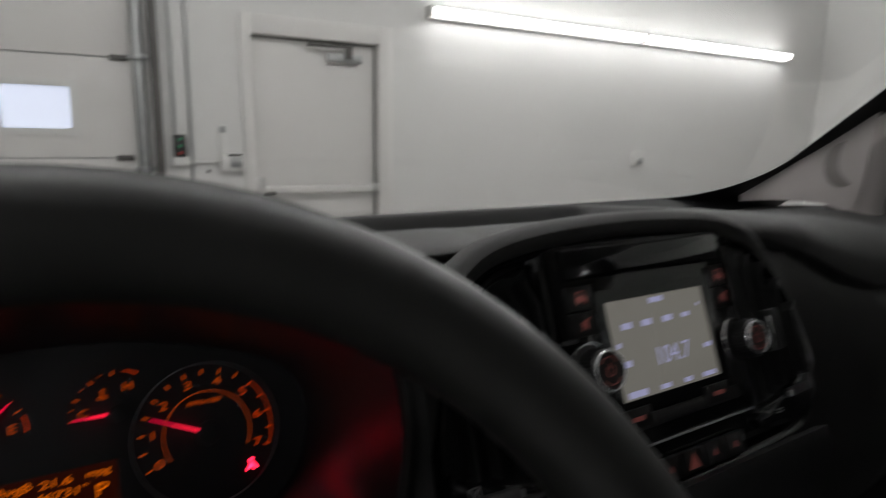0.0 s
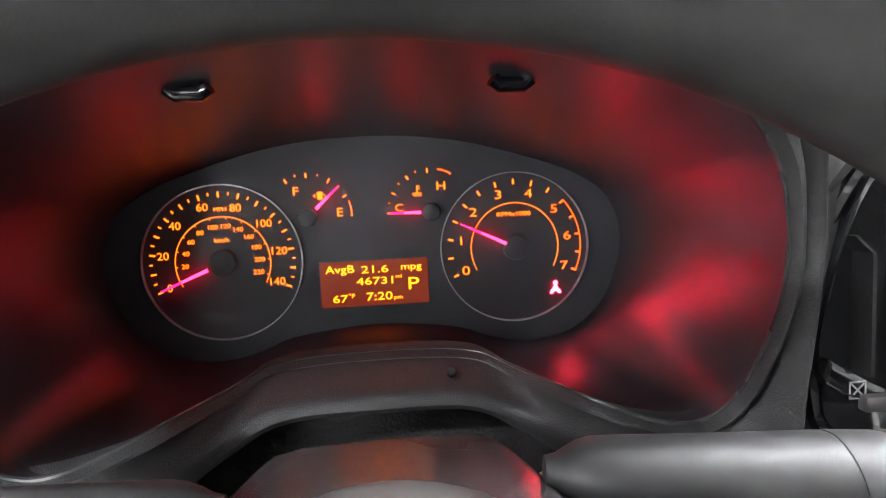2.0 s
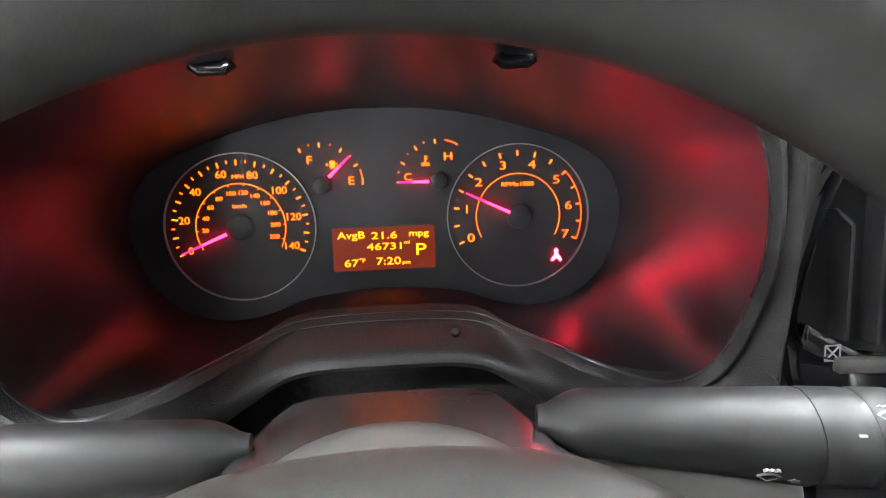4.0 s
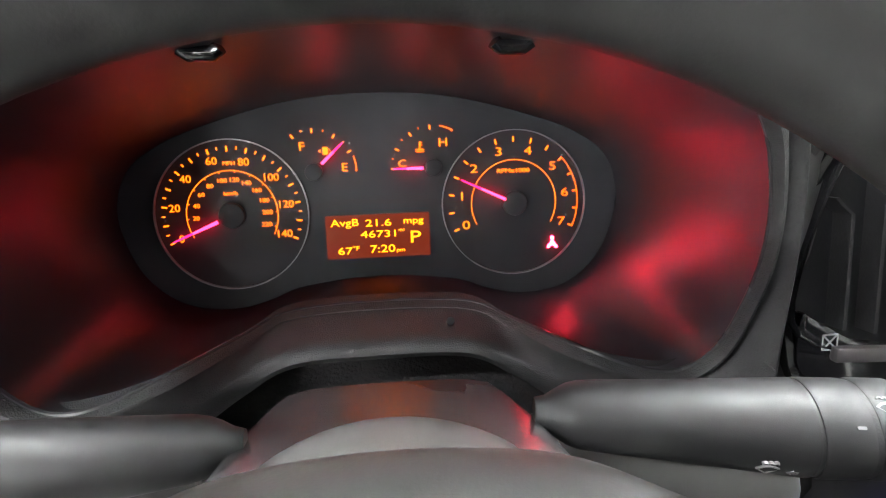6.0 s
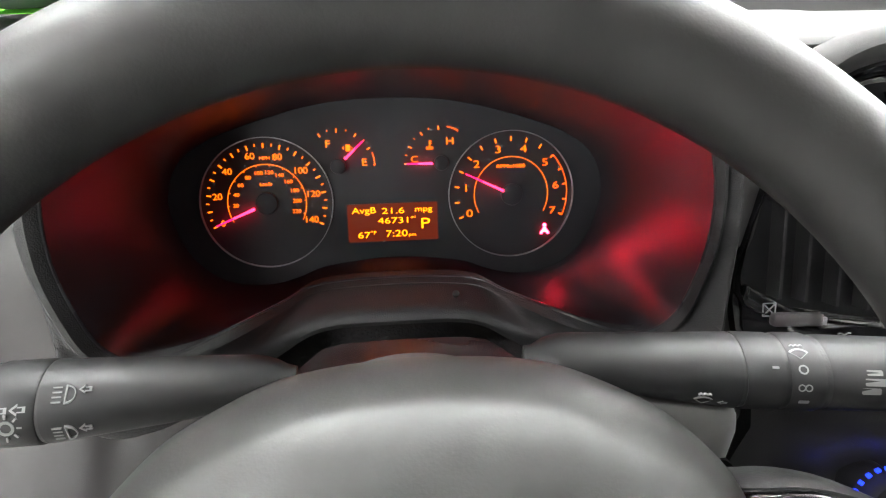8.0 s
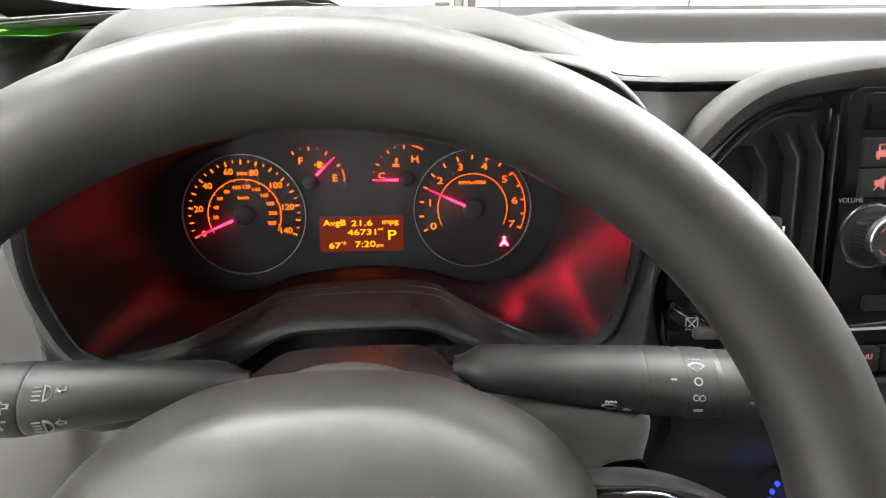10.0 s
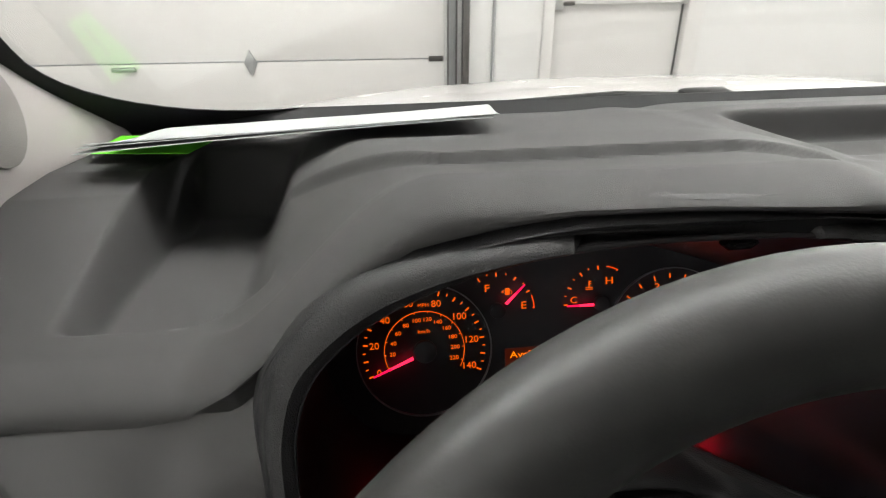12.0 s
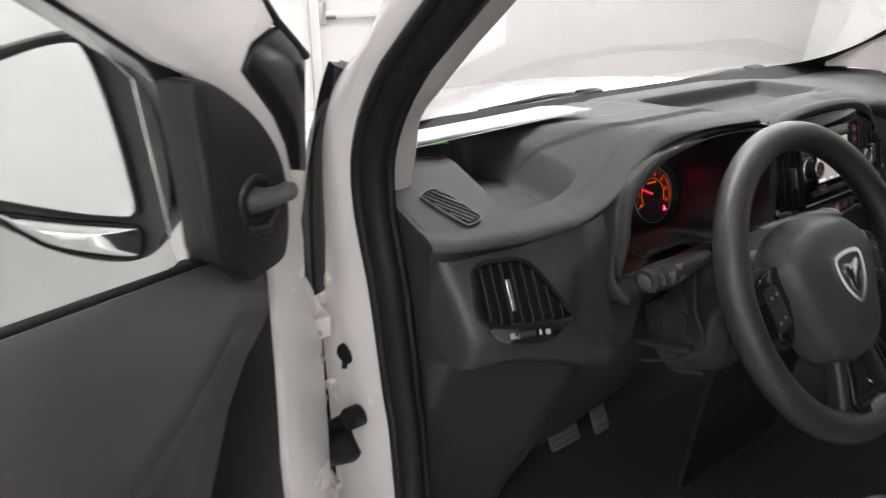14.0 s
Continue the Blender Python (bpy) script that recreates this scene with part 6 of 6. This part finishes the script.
part("edge_seal", sweep([DX @ Vector(q) for q in ((0.20, 1.640, 0.010), (0.12, 1.582, 0.012), (0.083, 1.536, 0.014), (0.038, 1.496, 0.016))], ring(10, 0.005)), M_RUBBER, door)
part("inner_skin", dprism([(0.133, 1.15), (0.128, 1.28), (0.150, 1.295), (0.19, 1.31), (0.25, 1.31), (0.36, 0.62), (0.152, 0.62), (0.147, 1.0)], -0.054, 0.006, 0.004), M_RUBBER, door, "black sheet over the inner door")
rows = []
for p in np.linspace(0.0, 1.0, 26):
    x = 0.128 + 0.86 * p
    sill = 1.290 + (0.040 * sstep(0.12, 0.215, x)) + max(0.0, x - 0.205) * 0.205
    k = 0.030 + min(0.10, 0.62 * max(0.0, x - 0.19))   # how far the ridge runs below the sill
    prof = [(0.0, -0.004), (0.0, 0.012), (-0.008, 0.020), (-0.5 * k, 0.040), (-0.9 * k, 0.058), (-k - 0.008, 0.062), (-k - 0.022, 0.058), (-k - 0.045, 0.044), (-k - 0.09, 0.034), (-0.30, 0.031), (-0.45, 0.033), (-0.68, 0.030)]
    col = []
    for dz, q in prof:
        xx = x + (0.20 * max(0, min(1, (-dz) / 0.30)) ** 0.7) * (1 - p) ** 3
        col.append(DX @ Vector((xx, sill + dz, q * (0.55 + 0.45 * sstep(0.0, 0.16, p)))))
    rows.append(col)
part("trim_panel", thick(loft(rows, closed=False), 0.004), M_DOORTRIM, door, "dark grey moulded door trim")
tri = part("mirror_sail", dprism(rounded([(0.228, 1.506), (0.209, 1.503), (0.184, 1.487), (0.157, 1.464), (0.138, 1.441), (0.124, 1.415), (0.117, 1.385), (0.118, 1.345), (0.125, 1.317), (0.136, 1.303), (0.165, 1.302), (0.190, 1.303), (0.206, 1.325), (0.229, 1.345), (0.230, 1.380), (0.230, 1.436), (0.230, 1.475)], 3), -0.004, 0.034, 0.008), M_DARK, door, "dark mirror sail trim")
part("sail_edge", sweep([DX @ Vector((p.x, p.y, 0.028)) for p in spline([(0.222, 1.500, 0), (0.225, 1.44, 0), (0.226, 1.39, 0), (0.222, 1.345, 0)], 5)], ring(10, 0.007), up=tuple(dn)), M_DARK, tri)
part("sail_recess", sweep([DX @ Vector((0.169 + 0.022 * math.cos(a), 1.384 + 0.022 * math.sin(a), 0.0335)) for a in np.linspace(0, 2 * math.pi, 28)[:-1]], ring(8, 0.0035), closed=True, up=tuple(dn)), M_DARK, tri)
part("recess_floor", dprism([(0.169 + 0.020 * math.cos(a), 1.384 + 0.020 * math.sin(a)) for a in np.linspace(0, 2 * math.pi, 25)[:-1]], 0.030, 0.0346), M_RUBBER, tri, "black dished well round the lever")
part("sail_ledge", sweep([DX @ Vector(q) for q in ((0.186, 1.358, 0.035), (0.160, 1.350, 0.037), (0.136, 1.362, 0.035), (0.126, 1.380, 0.031))], ring(10, 0.005), up=tuple(dn)), M_DARK, tri)
part("mirror_lever", sweep([DX @ Vector(q) for q in ((0.170, 1.384, 0.032), (0.169, 1.386, 0.044), (0.166, 1.392, 0.058), (0.164, 1.398, 0.070), (0.163, 1.400, 0.075))], ring(18, 0.011), scales=[1.25, 1.0, 0.80, 0.86, 0.6]), M_DOORTRIM, tri, "grey mirror adjusting lever")
part("window_seal", sweep([DX @ Vector((p.x, p.y, -0.002)) for p in spline([(0.214, 1.330, 0), (0.213, 1.365, 0), (0.212, 1.44, 0), (0.217, 1.508, 0), (0.254, 1.545, 0), (0.33, 1.598, 0), (0.47, 1.680, 0), (0.62, 1.740, 0)], 5)], ring(10, 0.012), up=tuple(dn)), M_RUBBER, door, "black window channel")
part("sill_seal", sweep([DX @ Vector(q) for q in ((0.205, 1.3295, 0.004), (0.35, 1.3595, 0.004), (0.60, 1.4105, 0.004), (0.97, 1.4865, 0.004))], ring(10, 0.0055)), M_RUBBER, door)
dg = part("window_pane", dprism([(0.225, 1.32), (0.98, 1.47), (0.92, 1.79), (0.62, 1.745), (0.30, 1.575), (0.235, 1.505)], -0.024, -0.020), M_TINT, door)
dg.visible_shadow = False

# door mirror
MO = Vector((-0.73, 0.06, 1.41))
nm = Vector((-0.535, -0.843, 0.045)).normalized()
MX = frame_of(MO, nm, (0.843, -0.535, 0))
mr = thing("door_mirror", "black door mirror with a flat glass over a small convex one", "wing mirror", MO)
gout = rounded([(-0.100, 0.072), (-0.070, 0.086), (-0.036, 0.097), (-0.006, 0.107), (0.024, 0.1125), (0.033, 0.107), (0.040, 0.082), (0.047, 0.032), (0.051, -0.033), (0.047, -0.048), (0.037, -0.051), (-0.007, -0.048), (-0.071, -0.037), (-0.105, -0.028), (-0.112, 0.02)], 4)
lout = rounded([(-0.085, -0.050), (-0.069, -0.052), (-0.020, -0.058), (0.040, -0.062), (0.050, -0.066), (0.048, -0.086), (0.040, -0.095), (0.005, -0.093), (-0.036, -0.085), (-0.057, -0.074), (-0.078, -0.058)], 4)
hout = rounded([(-0.118, 0.080), (-0.075, 0.098), (-0.033, 0.110), (0.006, 0.120), (0.036, 0.123), (0.054, 0.117), (0.071, 0.097), (0.085, 0.063), (0.091, 0.018), (0.090, -0.021), (0.080, -0.061), (0.064, -0.088), (0.042, -0.102), (0.010, -0.104), (-0.031, -0.096), (-0.062, -0.080), (-0.100, -0.058), (-0.126, -0.020), (-0.130, 0.03)], 4)
loops = [[MX @ Vector((x * s + 0.01 * k, y * s, h)) for x, y in hout] for s, h, k in ((0.90, 0.003, 0), (0.975, 0.006, 0), (1.0, -0.002, 0), (1.0, -0.03, 0.0), (0.96, -0.06, 0.2), (0.80, -0.09, 0.4), (0.5, -0.105, 0.6))]
part("housing", loft(loops, True, True, True), M_FASCIA, mr, "black grained mirror housing")
part("glass", prism(gout, MX, 0.004, 0.0085), M_MIRROR, mr, "flat mirror glass")
part("glass_rim", band(grow(gout, 0.004), gout, MX, 0.0065, 0.0100), M_RUBBER, mr)
# convex glass, domed
bm = bmesh.new()
cx = sum(p[0] for p in lout) / len(lout)
cy = sum(p[1] for p in lout) / len(lout)
prev = None
for s, h in ((1.0, 0.0085), (0.8, 0.0130), (0.6, 0.0162), (0.4, 0.0182), (0.2, 0.0194)):
    cur = [bm.verts.new(MX @ Vector((cx + (x - cx) * s, cy + (y - cy) * s, h))) for x, y in lout]
    if prev:
        for i in range(len(cur)):
            j = (i + 1) % len(cur)
            bm.faces.new((prev[i], prev[j], cur[j], cur[i]))
    prev = cur
bm.faces.new(prev)
part("convex_glass", bm, M_MIRROR, mr, "small convex mirror glass", sharp=180)
part("glass_rim", band(grow(lout, 0.003), lout, MX, 0.0065, 0.0105), M_RUBBER, mr)
part("arm", merge(box((0.100, -0.020, -0.045), (0.060, 0.040, 0.04), 0.008, MX), box((0.112, -0.052, -0.050), (0.05, 0.030, 0.05), 0.008, MX)), M_STALK, mr, "dark grey mirror arm")

# ---- seat and pedals ----
seat = thing("driver_seat", "grey fabric driver's seat", "car seat", (0.0, -0.85, 0.5))
part("cushion", box((0.0, -0.735, 0.77), (0.52, 0.65, 0.17), 0.05, seg=4), M_FABRIC, seat)
part("backrest", box((0, 0, 0), (0.50, 0.14, 0.66), 0.05, Matrix.Translation((0.0, -1.16, 1.13)) @ Matrix.Rotation(radians(-14), 4, "X"), 4), M_FABRIC, seat)
part("headrest", box((0, 0, 0), (0.26, 0.10, 0.18), 0.04, Matrix.Translation((0.0, -1.27, 1.58)) @ Matrix.Rotation(radians(-10), 4, "X"), 4), M_FABRIC, seat)
part("seat_base", box((0.0, -0.82, 0.58), (0.46, 0.46, 0.20), 0.02), M_DARK, seat)
for x, w, h, y, z in ((0.065, 0.085, 0.060, 0.09, 0.628), (0.185, 0.045, 0.10, 0.10, 0.625)):
    pd = thing("pedal", "worn black rubber foot pedal", "pedal", (x, y, z), group="pedals")
    pm = frame_of((x, y, z), (0, -0.85, 0.5))
    part("pad", box((0, 0, 0), (w, h, 0.014), 0.006, pm), M_PEDAL, pd)
    for k in range(4):
        part("rib", box((0, h * (-0.33 + 0.22 * k), 0.008), (w * 0.86, 0.005, 0.004), 0.001, pm), M_PEDAL, pd)
    part("lever", sweep([Vector((x, y + 0.01, z)), Vector((x, y + 0.06, z + 0.12)), Vector((x, y + 0.12, z + 0.30))], rrect(0.02, 0.012, 0.003)), M_DARK, pd)
